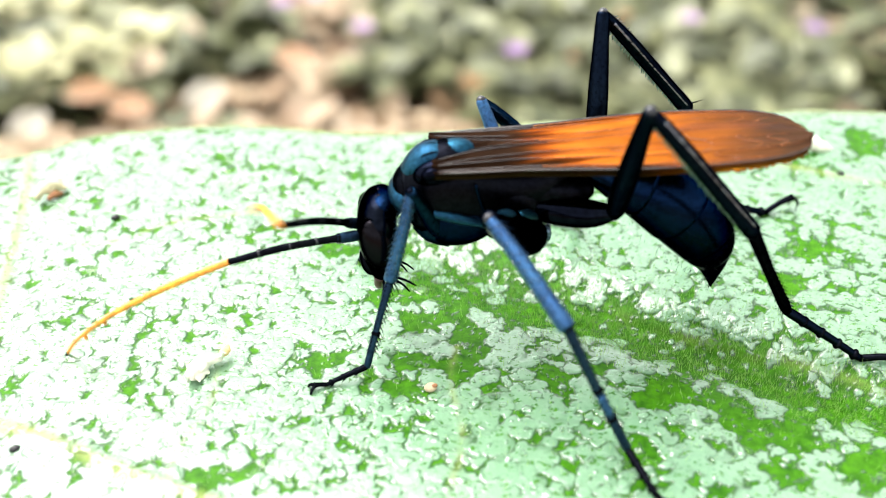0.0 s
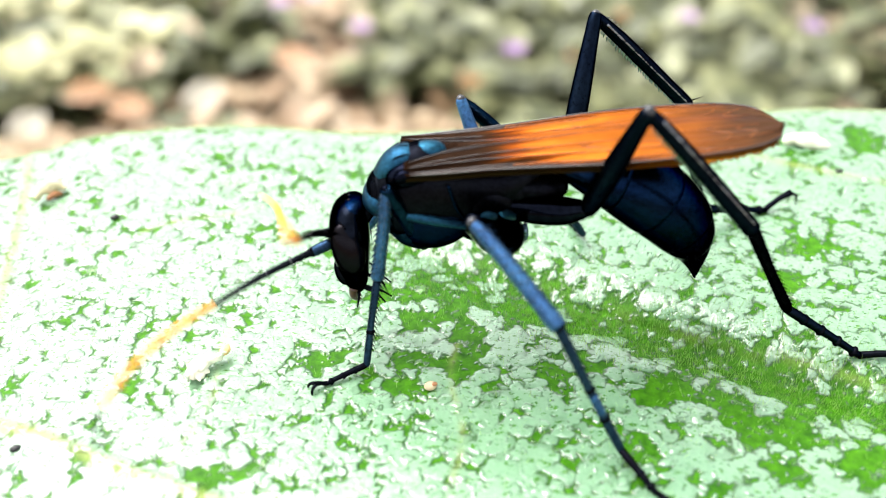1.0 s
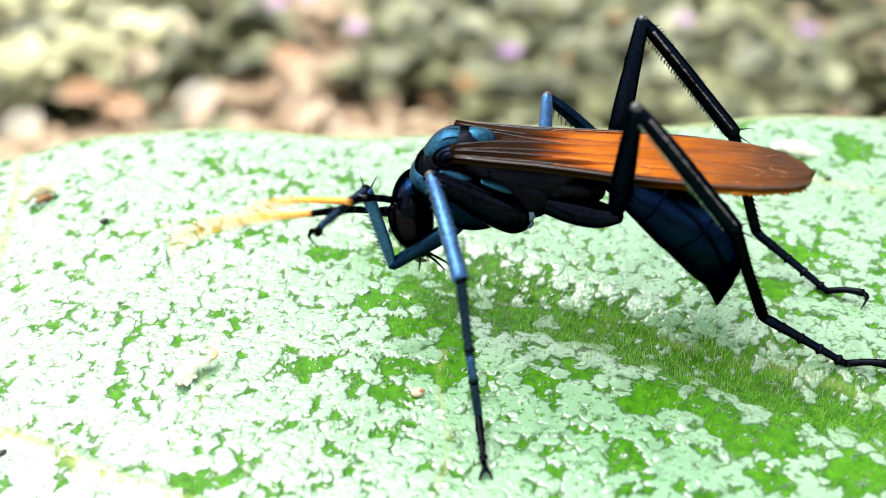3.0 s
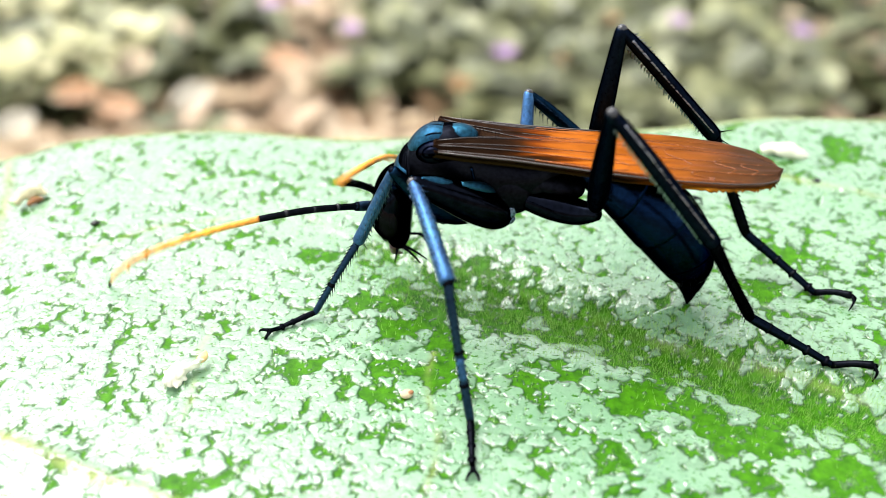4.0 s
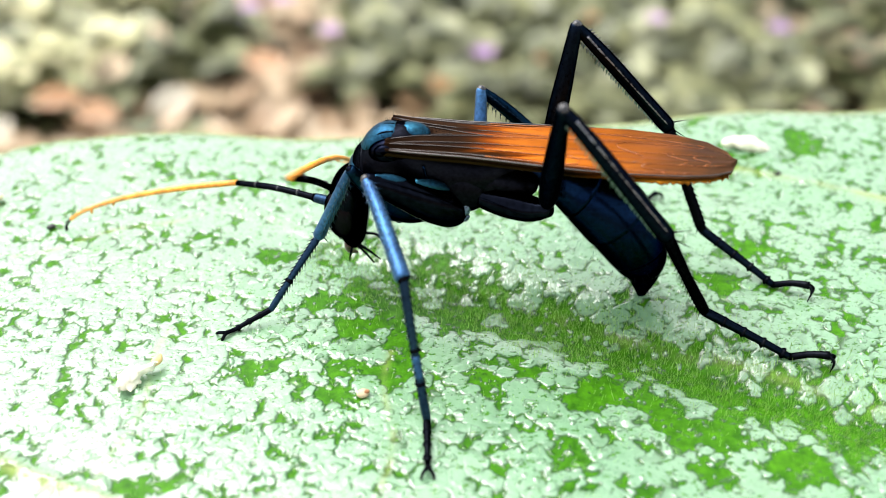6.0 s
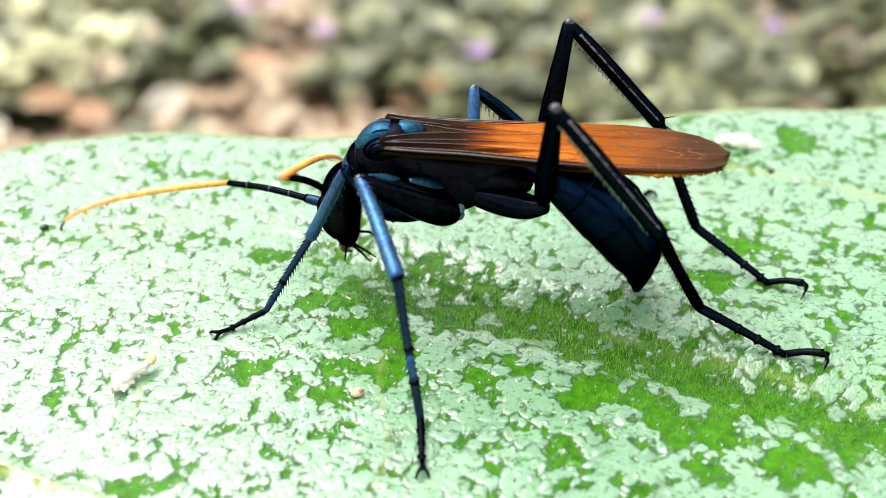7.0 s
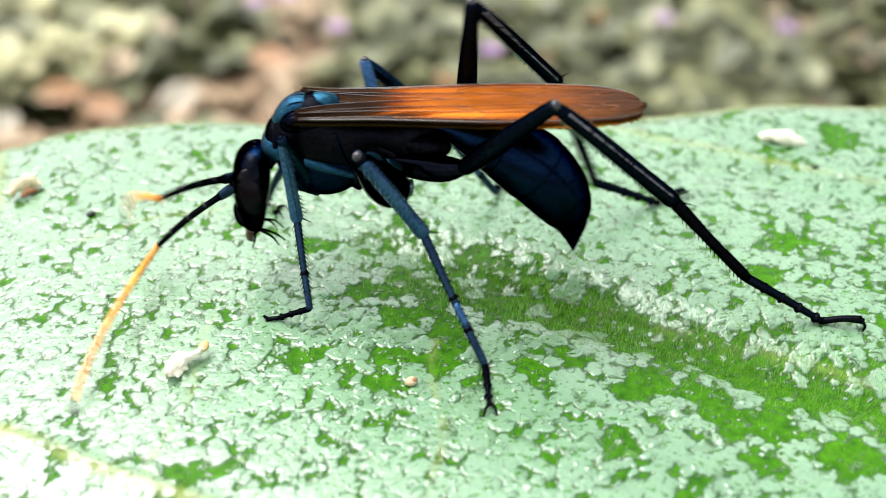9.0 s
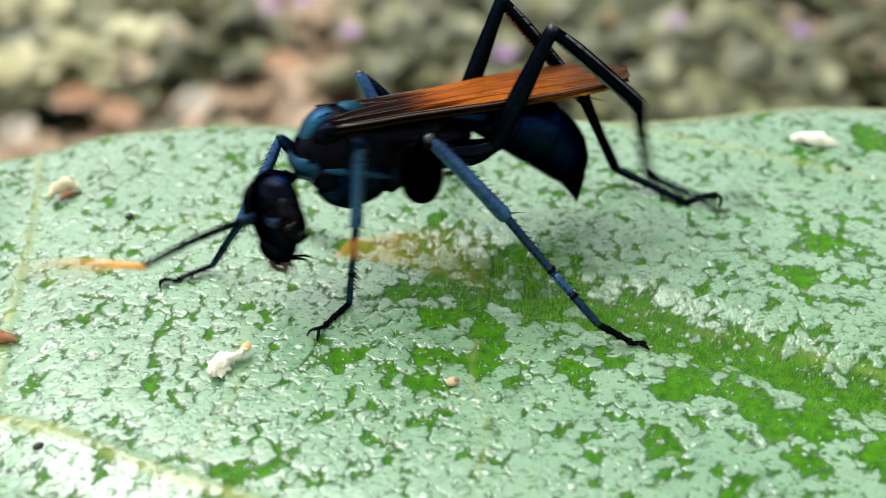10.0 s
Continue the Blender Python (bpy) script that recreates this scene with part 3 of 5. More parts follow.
def body_skin(rows, n_along=30, n=28, origin=(0, 0, 0)):
    """Skin of a body piece in the wasp's upright plane: rows of x, z, up radius, down radius, half width (mm), along an axis."""
    s = spline(rows, n_along)
    rings = []
    before = Vector((-0.3, 0, 1))
    for i, (x, z, up, dn, w) in enumerate(s):
        j, k = max(i - 1, 0), min(i + 1, len(s) - 1)
        d = Vector((s[k][0] - s[j][0], 0, s[k][1] - s[j][1])).normalized()
        nrm = Vector((-d.z, 0, d.x))
        if nrm.dot(before) < 0:
            nrm = -nrm
        before = nrm
        ring = []
        for a in (2 * math.pi * q / n for q in range(n)):
            c, sn = math.cos(a), math.sin(a)
            r = max(up, 0.05) if sn > 0 else max(dn, 0.05)
            ring.append((Vector((x, 0, z)) - Vector(origin) + nrm * (sn * r) + Vector((0, max(w, 0.05) * c, 0))) * MM)
        rings.append(ring)
    bm = bmesh.new()
    loft(bm, rings)
    return bm


def ellipsoid(center, radii, tilt=(0, 0, 0), origin=(0, 0, 0), u=20, v=14):
    bm = bmesh.new()
    m = pose(*[(c - o) * MM for c, o in zip(center, origin)], *tilt) @ Matrix.Diagonal((*[r * MM for r in radii], 1))
    bmesh.ops.create_uvsphere(bm, u_segments=u, v_segments=v, radius=1.0, matrix=m)
    return bm


def limb(pts, radii, n=14, origin=(0, 0, 0), steps=12, bm=None):
    """A smooth tapered tube through points (mm)."""
    rows = spline([(*p, r) for p, r in zip(pts, radii)], steps)
    bm = bm or bmesh.new()
    tube(bm, [(Vector(r[:3]) - Vector(origin)) * MM for r in rows], [max(r[3], 0.02) * MM for r in rows], n)
    return bm


def crumple(bm, amount, scale):
    for v in bm.verts:
        v.co += noise.noise_vector(v.co * scale) * amount
    return bm


def thorn(bm, base, direction, length, radius):
    """A small spine (mm)."""
    b, d = Vector(base), Vector(direction).normalized()
    a = d.orthogonal().normalized()
    c = d.cross(a)
    ring = [bm.verts.new((b + (a * math.cos(t) + c * math.sin(t)) * radius) * MM) for t in (0, 2.1, 4.2)]
    tip = bm.verts.new((b + d * length) * MM)
    for i in range(3):
        bm.faces.new((ring[i], ring[(i + 1) % 3], tip))


def build_thorax(wasp):
    rows = [(8.9, -1.0, 0.3, 0.3, 0.4), (8.3, -0.9, 1.6, 1.2, 1.8), (7.2, -0.6, 3.2, 2.2, 2.6), (5.6, -0.5, 4.6, 3.4, 3.1), (3.0, -0.4, 5.4, 4.4, 3.4),
            (0.5, -0.3, 4.1, 4.9, 3.4), (-2.0, -0.1, 3.4, 4.7, 3.3), (-4.8, 0.1, 2.8, 3.6, 3.0), (-7.2, 0.3, 2.4, 2.4, 2.3), (-8.6, 0.5, 0.9, 1.0, 1.0), (-9.2, 0.6, 0.3, 0.3, 0.4)]
    thorax = part("thorax", body_skin(rows, 40, 32), BLACK, wasp, "black thorax with blue sheen")
    scutum = [(8.2, 1.5, 0.1, 0.2, 0.4), (7.5, 1.7, 0.6, 0.5, 1.1), (6.5, 2.7, 1.0, 0.5, 1.6), (5.5, 3.45, 1.2, 0.5, 1.7), (4.6, 3.8, 1.15, 0.5, 1.6), (3.9, 3.95, 0.85, 0.5, 1.4), (3.4, 3.9, 0.45, 0.4, 1.1)]
    part("scutum", body_skin(scutum, 26, 30), BLUE, thorax, "steel-blue velvety back plate")
    collar = [(9.0, -0.6, 0.5, 1.0, 1.2), (8.5, -0.4, 1.2, 1.6, 2.2), (7.7, -0.2, 1.6, 2.0, 2.75), (6.9, -0.3, 1.5, 2.2, 2.95), (6.4, -0.4, 0.8, 1.6, 2.6)]
    part("pronotum", body_skin(collar, 18, 26), BLUE, thorax, "blue collar")
    part("scutellum", ellipsoid((2.75, 0, 3.65), (2.2, 1.45, 1.35), (0, 6, 0)), BLUE, thorax)
    part("metanotum", ellipsoid((-1.9, 0, 2.7), (1.5, 2.1, 0.9)), BLACK, thorax)
    for s in (1, -1):
        part("tegula", ellipsoid((5.0, 3.1 * s, 3.6 if s > 0 else 2.7), (0.95, 0.6, 0.6), (0, 20, 0)), SHINY, thorax, "glossy oval wing-root plate")
        part("side_plate", ellipsoid((2.4, 2.0 * s, -2.6), (3.8, 1.55, 2.9), (0, 14, 0)), DARK_BLUE, thorax)
        part("side_ridge", limb([(6.2, 2.7 * s, -0.6), (3.0, 3.35 * s, -1.4), (-0.6, 3.3 * s, -2.8)], [0.35, 0.55, 0.3]), BLUE, thorax, "blue streak along the flank")
        part("fore_coxa", limb([(6.4, 1.5 * s, -2.6), (5.2, 1.6 * s, -3.8), HIPS["fore"][:1] + (HIPS["fore"][1] * s,) + HIPS["fore"][2:]], [1.1, 1.35, 0.8], origin=(0, 0, 0)), FEMUR_BLUE, thorax)
        part("mid_coxa", limb([(-0.4, 1.7 * s, -2.2), (-1.2, 1.9 * s, -3.2), (HIPS["mid"][0] + 2.1, (HIPS["mid"][1] + 0.1) * s, HIPS["mid"][2] + 1.5)], [1.5, 2.0, 1.75]), SHINY, thorax)
        hx, hy, hz = HIPS["hind"]
        part("hind_coxa", limb([(-4.4, 2.0 * s, -1.9), (-7.0, 3.0 * s, -2.0), (-9.6, 3.9 * s, -2.0), (hx, hy * s, hz)], [1.2, 1.5, 1.35, 0.75]), SHINY, thorax, "long glossy hind coxa")
    for s in (1, -1):
        part("shoulder_plate", ellipsoid((4.4, 1.85 * s, 2.9), (2.3, 1.05, 1.3), (24 * s, 10, 0)), SHINY, thorax, "glossy black shoulder plate")
    # furrows between the back plates, glossy bosses on the flank
    for s in (1, -1, 0):
        part("furrow", limb([(7.2, 1.0 * s, 2.75 - 0.2 * abs(s)), (5.6, 1.15 * s, 4.6 - 0.28 * abs(s)), (4.2, 1.1 * s, 4.9 - 0.28 * abs(s))], [0.05, 0.10, 0.07], 8), BLACK, thorax)
    part("front_groove", limb([(7.3, -2.7, 0.4), (7.45, -1.4, 1.9), (7.4, 0, 2.45), (7.45, 1.4, 1.9), (7.3, 2.7, 0.4)], [0.22, 0.3, 0.3, 0.3, 0.22], 8, steps=20), BLACK, thorax)
    for s in (1, -1):
        part("flank_boss", ellipsoid((-2.6, 2.55 * s, -1.3), (2.6, 1.0, 2.2), (0, -18, 0)), BLACK, thorax)
        part("flank_boss", ellipsoid((-5.6, 1.9 * s, -0.7), (1.9, 1.1, 1.7)), BLACK, thorax)
        part("flank_boss", ellipsoid((5.9, 2.3 * s, -1.6), (1.5, 0.8, 1.9), (0, 20, 0)), SHINY, thorax)
        part("rear_flank", ellipsoid((-7.4, 1.7 * s, -0.5), (2.9, 1.5, 1.5), (0, -8, 0)), BLACK, thorax)
        part("wing_hinge", ellipsoid((3.4, 3.0 * s, 3.2), (1.5, 0.5, 0.55), (0, 8, 0)), SHINY, thorax)
        part("flank_seam", limb([(1.0, 3.35 * s, 2.2), (0.4, 3.55 * s, -0.6), (-0.9, 3.1 * s, -3.4)], [0.12, 0.2, 0.12], 8), DARK_BLUE, thorax)
    rng = random.Random(3)
    hairs = bmesh.new()
    for k in range(60):
        x = rng.uniform(-1.5, 8.0)
        y = rng.uniform(-1.6, 1.6)
        z = 4.3 if x < 4 else 4.5 - (x - 4) * 0.75
        thorn(hairs, (x, y, z), (rng.uniform(-0.2, 0.4), rng.uniform(-0.4, 0.4), 1), rng.uniform(1.0, 2.2), 0.025)
    part("bristle_coat", hairs, BLACK, thorax)


def build_abdomen(wasp):
    axis = [(-8.0, 0.6, 0.5, 0.5, 0.6), (-9.6, 0.5, 1.3, 1.0, 1.3), (-12.0, -0.3, 2.4, 2.0, 2.5), (-15.2, -2.1, 3.6, 3.0, 3.6), (-18.0, -4.5, 4.3, 3.3, 4.0), (-20.2, -7.2, 4.2, 3.0, 3.8),
            (-21.6, -9.7, 3.6, 2.4, 3.1), (-22.3, -11.6, 2.55, 1.5, 1.9), (-22.7, -13.2, 1.55, 0.85, 1.1), (-22.95, -14.4, 0.75, 0.45, 0.5), (-23.1, -15.5, 0.06, 0.06, 0.06)]
    dense = spline(axis, 91)
    cuts = [0, 22, 37, 50, 62, 74, 90]
    abdomen = part("abdomen", body_skin([tuple(r) for r in dense[0:27:2]], 24, 28, WAIST), DARK_BLUE, wasp, "blue-black abdomen curved down to a point")
    for i, (a, b) in enumerate(zip(cuts[1:], cuts[2:])):
        seg = dense[a - 1:min(b + 3, 91)].copy()
        seg[:, 2:] *= np.linspace(0.985, 1.0, len(seg))[:, None] * (1.0 - 0.012 * i)
        seg[-2:, 2:] *= 0.97
        part("tergite", body_skin([tuple(r) for r in seg], 2 * len(seg), 28, WAIST), DARK_BLUE, abdomen)
    rng = random.Random(5)
    hairs = bmesh.new()
    for k in range(170):
        i = rng.randrange(30, 88)
        x, z, up, dn, w = dense[i]
        d = Vector((dense[i + 1][0] - dense[i - 1][0], 0, dense[i + 1][1] - dense[i - 1][1])).normalized()
        nrm = Vector((-d.z, 0, d.x))
        a = rng.uniform(0, 2 * math.pi)
        out = nrm * math.sin(a) + Vector((0, math.cos(a), 0))
        r = nrm * (math.sin(a) * up * 0.97) + Vector((0, math.cos(a) * w * 0.97, 0))
        thorn(hairs, Vector((x, 0, z)) - Vector(WAIST) + r, out + d * 0.7, rng.uniform(0.4, 0.9), 0.022)
    part("bristle_coat", hairs, BLACK, abdomen)
    return abdomen


def build_head(wasp):
    secs = [(-0.35, 10.2, 0.3, 0.5), (-0.9, 10.3, 1.35, 2.1), (-2.3, 10.5, 2.0, 3.2), (-4.5, 10.75, 2.15, 3.6), (-6.5, 10.95, 1.95, 3.15), (-8.3, 11.05, 1.6, 2.4), (-9.7, 11.1, 1.25, 1.7), (-10.5, 11.1, 0.7, 1.1)]
    rings = []
    for z, cx, rx, ry in spline(secs, 26):
        rings.append([(Vector((cx + rx * math.cos(a) * (0.85 if math.cos(a) < 0 else 1), ry * math.sin(a), z)) - Vector(NECK)) * MM for a in (2 * math.pi * k / 28 for k in range(28))])
    bm = bmesh.new()
    loft(bm, rings)
    head = part("head", bm, SHINY, wasp, "glossy black head")
    part("neck", limb([(7.9, 0, -1.4), (8.6, 0, -2.0), (9.6, 0, -2.9)], [1.0, 0.8, 1.0], origin=NECK), BLACK, head)
    part("crown", ellipsoid((10.2, 0, -1.3), (1.5, 2.3, 0.95), (0, 10, 0), NECK), DARK_BLUE, head)
    part("face_plate", ellipsoid((12.25, 0, -8.3), (0.9, 1.7, 1.5), (0, 8, 0), NECK), BLACK, head)
    for s in (1, -1):
        part("eye", ellipsoid((11.05, 2.75 * s, -4.5), (1.55, 1.12, 2.75), (8 * s, 6, 0), NECK, 28, 20), EYE, head, "large dark compound eye")
        part("mandible", limb([(11.5, 1.25 * s, -9.7), (11.7, 0.95 * s, -10.9), (11.2, 0.25 * s, -11.8)], [0.5, 0.4, 0.12], origin=NECK), JAW, head, "brown jaw")
        part("antenna_socket", ellipsoid((12.5, 0.9 * s, -4.3), (0.5, 0.62, 0.62), (0, 0, 0), NECK, 14, 10), BLACK, head)
        for q, (dx, dz) in enumerate(((-2.6, -1.9), (-1.9, -2.4), (0.9, -2.2))):
            part("palp", limb([(10.6 + 0.3 * q, 0.9 * s, -9.9), (10.6 + dx * 0.6, (1.4 + 0.2 * q) * s, -9.7 + dz * 0.35), (10.6 + dx, (1.3 + 0.3 * q) * s, -9.9 + dz * 0.8)], [0.16, 0.13, 0.07], 8, NECK, 9), BLACK, head)
    for x, y, z in ((10.9, 0, -0.75), (10.2, 0.5, -0.5), (10.2, -0.5, -0.5)):
        part("ocellus", ellipsoid((x, y, z), (0.24, 0.24, 0.2), (0, 0, 0), NECK, 10, 8), EYE, head)
    hairs = bmesh.new()
    rng = random.Random(9)
    for k in range(26):
        z = rng.uniform(-10.2, -6.0)
        a = rng.uniform(-1.4, 1.4)
        base = Vector((11.0 + 1.6 * math.cos(a), 2.2 * math.sin(a), z)) - Vector(NECK)
        thorn(hairs, base, (math.cos(a), math.sin(a), -0.5), rng.uniform(0.4, 0.9), 0.025)
    part("bristle_coat", hairs, BLACK, head)
    return head


LEAD = [(0.0, 0.6), (-3.0, 1.05), (-8.0, 1.4), (-13.0, 2.1), (-18.7, 2.95), (-24.0, 3.15), (-28.4, 3.0), (-31.4, 2.45), (-33.1, 1.35), (-33.8, -0.5)]
TRAIL = [(0.0, -1.4), (-3.0, -3.6), (-8.0, -4.6), (-13.0, -5.0), (-18.7, -5.6), (-24.0, -5.6), (-28.4, -5.0), (-31.4, -3.9), (-33.1, -2.4), (-33.8, -0.5)]


def wing_point(u, v, side, drop=0.0, shrink=1.0):
    """Point on the blade: u along it, v from the leading edge (0) to the trailing edge (1)."""
    i = u * (len(LEAD) - 1)
    k = min(int(i), len(LEAD) - 2)
    f = i - k
    a = Vector((*LEAD[k], 0)).lerp(Vector((*LEAD[k + 1], 0)), f)
    b = Vector((*TRAIL[k], 0)).lerp(Vector((*TRAIL[k + 1], 0)), f)
    p = a.lerp(b, v) * shrink
    z = 0.35 * math.sin(math.pi * min(v * 1.2, 1)) - 1.1 * max(0, 0.28 - v) ** 1.0 * (1 - 0.5 * u) + 0.15 * math.sin(v * 24 + 2 * math.sin(v * 5)) * (1 - u * 0.75) - 0.5 * u * u
    return Vector((p.x, p.y * side, z - drop)) * MM


def build_wing(name, side, mat, drop, shrink, wasp, label, ragged=0.0):
    nu, nv = 130, 60
    bm = bmesh.new()
    rng = random.Random(17 + int(ragged * 10))
    rag = [rng.uniform(-1, 1) * ragged for _ in range(nu + 1)]
    grid = []
    for i in range(nu + 1):
        u = i / nu
        uu = 1 - (1 - u) ** 1.3
        row = []
        for j in range(nv + 1):
            v = j / nv
            p = wing_point(uu, v, side, drop, shrink)
            if ragged:
                # the hindwing stands out below the forewing's leading edge
                peek = min(1.0, max(0.0, (u - 0.38) / 0.22))
                p.y += 0.4 * peek * peek * (3 - 2 * peek) * (1 - v) * MM * side
            if ragged and u > 0.5:
                p.y += rag[i] * (1 - v) ** 6 * MM * side
                p.x += rag[(i * 7) % nu] * 0.5 * MM * (1 - v) ** 6
            row.append(bm.verts.new(p))
        grid.append(row)
    for i in range(nu):
        for j in range(nv):
            bm.faces.new((grid[i][j], grid[i + 1][j], grid[i + 1][j + 1], grid[i][j + 1]))
    bmesh.ops.remove_doubles(bm, verts=bm.verts, dist=1e-7)
    bmesh.ops.recalc_face_normals(bm, faces=bm.faces)
    wing = part(name, bm, mat, wasp, label)
    soot, smoke = [], []
    for vert in wing.data.vertices:
        p = vert.co
        along = -p.x / (0.0338 * shrink)
        across = (p.y * side / MM + 0.7) / 3.7
        finger = 0.10 * noise.noise((p.y * 1900, side * 2.0, 3.0)) + 0.06 * noise.noise((p.y * 4300, side * 5.0, along * 3))
        reach = 0.27 + 0.38 * min(1.2, max(0.0, across)) ** 2.2
        f = min(1.0, max(0.0, (reach + 0.13 - along - finger) / 0.21))
        soot.append(f * f * (3 - 2 * f))
        f = min(1.0, max(0.0, (along + 0.3 * finger + 0.05 * noise.noise(p * 300) - 0.60) / 0.30))
        smoke.append(0.92 * f)
    for key, values in (("soot", soot), ("tip_shade", smoke)):
        wing.data.attributes.new(key, "FLOAT", "POINT").data.foreach_set("value", values)
    sol = wing.modifiers.new("thickness", "SOLIDIFY")
    sol.thickness = 0.00007
    if ragged == 0:
        for v0, v1, u1, r in ((0.02, 0.02, 0.94, 0.12), (0.10, 0.06, 0.70, 0.075), (0.22, 0.20, 0.86, 0.05), (0.36, 0.45, 0.80, 0.045), (0.52, 0.68, 0.74, 0.045), (0.70, 0.90, 0.66, 0.04)):
            pts = [wing_point(0.02 + (u1 - 0.02) * q / 14, v0 + (v1 - v0) * q / 14, side, drop, shrink) + Vector((0, 0, 0.00004)) for q in range(15)]
            b2 = bmesh.new()
            tube(b2, pts, [r * MM * (1 - 0.55 * q / 14) for q in range(15)], 6)
            for f in b2.faces:
                f.material_index = int(f.calc_center_median().x > -0.0105)
            vein = part("wing_vein", b2, COSTA if r > 0.1 else VEIN, wing)
            vein.data.materials.append(COSTA)
        for u0, va, vb in ((0.42, 0.10, 0.40), (0.55, 0.20, 0.62), (0.66, 0.20, 0.48), (0.74, 0.20, 0.44), (0.60, 0.06, 0.20)):
            pts = [wing_point(u0 + 0.03 * math.sin(q), va + (vb - va) * q / 6, side, drop, shrink) + Vector((0, 0, 0.00004)) for q in range(7)]
            b2 = bmesh.new()
            tube(b2, pts, [0.035 * MM] * 7, 5)
            part("cross_vein", b2, VEIN, wing)
    return wing


def build_leg(kind, side, wasp):
    lf, lt, lb, la = LENGTHS[kind]
    fat = {"fore": (0.95, 0.62, 0.40), "mid": (0.9, 0.74, 0.47), "hind": (1.05, 0.80, 0.64)}[kind]
    blue = HIND_BLACK if kind == "hind" else FEMUR_BLUE if kind == "mid" and side < 0 else LEG_BLUE
    rng = random.Random(len(kind))
    plump = (1.7, 2.15, 2.1, 1.3, 0.75, 0.25) if kind == "mid" and side > 0 else (fat[0] * 0.6, fat[0] * 0.9, fat[0], fat[0] * 0.75, fat[0] * 0.62, 0.25)
    # the far mid femur gets a lighter blue in place of top light
    femur = part("femur", limb([(-0.5, 0, 0), (0.8, 0, 0), (lf * 0.35, 0, 0.0), (lf * 0.8, 0, 0.05), (lf, 0, 0), (lf + 0.25, 0, 0)], plump, 18, steps=20), HIND_BLACK if kind == "hind" else FEMUR_BLUE if kind == "fore" else SHINY if side > 0 else LEG_BLUE, wasp)
    if kind == "mid" and side > 0:
        # blue tubes added for the sheen along the femur's lit upper edge
        part("femur_sheen", limb([(lf * 0.14, 0.95, 1.6), (lf * 0.36, 1.0, 1.6), (lf * 0.58, 0.85, 1.25)], [0.25, 0.62, 0.35], 12), BLUE, femur, "blue sheen on the femur's lit top, added as a tube")
        part("femur_sheen", limb([(lf * 0.62, 0.75, 1.05), (lf * 0.78, 0.6, 0.85), (lf * 0.96, 0.35, 0.5)], [0.25, 0.5, 0.3], 12), BLUE, femur, "blue sheen on the femur's lit top, added as a tube")
        # two added lumps hold the hip's sky highlights in their colour
        part("hip_highlight", crumple(ellipsoid((0.3, 1.65, 0.5), (0.6, 0.5, 1.05), (0, 25, 10), u=14, v=10), 0.0003, 1500.0), GLEAM_COLOUR, femur, "sky highlight on the hip, added as a grey-blue lump")
        part("hip_highlight", crumple(ellipsoid((-0.35, 1.5, -0.5), (0.3, 0.32, 0.5), (0, -30, 0), u=14, v=10), 0.0003, 1500.0), GLEAM_COLOUR, femur, "sky highlight on the hip, added as a grey-blue lump")
    part("trochanter", ellipsoid((0.2, 0, 0), (1.6, 1.7, 1.75) if kind == "mid" and side > 0 else (0.9, fat[0] * 0.72, fat[0] * 0.72)), SHINY, femur)
    part("knee", ellipsoid((lf, 0, 0), (fat[1] * 0.78, fat[1] * 0.72, fat[1] * 0.74), u=14, v=10), JOINT if kind != "fore" else SHINY, femur, "pale greyish knee joint")
    tibia = part("tibia", limb([(-0.2, 0, 0), (0.3, 0, 0), (lt * 0.3, 0, -0.12), (lt * 0.75, 0, -0.05), (lt - 0.2, 0, 0), (lt + 0.1, 0, 0)], [0.3, fat[1] * 0.72, fat[1] * 0.95, fat[1], fat[1] * 1.05, fat[1] * 0.6], 16, steps=22), blue, wasp, "steel-blue tibia" if kind != "hind" else "black spiny tibia")
    sp = bmesh.new()
    rows = 3 if kind == "hind" else 2
    count = 34 if kind == "hind" else 16
    for r in range(rows):
        ang = (0.6, 2.2, 3.9)[r]
        for k in range(count):
            x = lt * (0.08 + 0.88 * (k + rng.uniform(-0.2, 0.2)) / count)
            base = (x, math.sin(ang) * fat[1] * 0.85, math.cos(ang) * fat[1] * 0.85)
            thorn(sp, base, (0.8, math.sin(ang), math.cos(ang)), (0.55 if kind == "hind" else 0.95) * rng.uniform(0.7, 1.2), 0.17 if kind == "hind" else 0.085)
    part("bristle_fringe", sp, TARSUS_BLUE if kind != "hind" else TOOTH, tibia)
    if kind != "hind":
        # further bristles, made pale in colour for the highlights on them
        sp = bmesh.new()
        for k in range(44):
            ang = (0.3, 1.0, 1.7, 2.4)[k % 4] * side + rng.uniform(-0.2, 0.2)
            thorn(sp, (lt * (0.06 + 0.9 * k / 44), math.sin(ang) * fat[1] * 0.93, math.cos(ang) * fat[1] * 0.93), (1.2, 0.7 * math.sin(ang), 0.7 * math.cos(ang)), rng.uniform(0.4, 0.8), 0.075)
        part("bristle_fringe", sp, GLEAM_COLOUR, tibia, "bristles coloured pale for their glints")
    part("ankle", limb([(lt - 0.25, 0, 0), (lt + 0.1, 0, 0), (lt + 0.45, 0, 0)], [fat[1] * 0.6, fat[1] * 0.82, fat[1] * 0.5], 12, steps=6), BLACK, tibia, "black ankle ring")
    for s in (1, -1):
        b2 = bmesh.new()
        thorn(b2, (lt - 0.1, 0.3 * s, -0.25), (0.75, 0.5 * s, -0.6), 2.6 if kind == "hind" else 1.9, 0.13)
        part("spur", b2, BLACK, tibia)
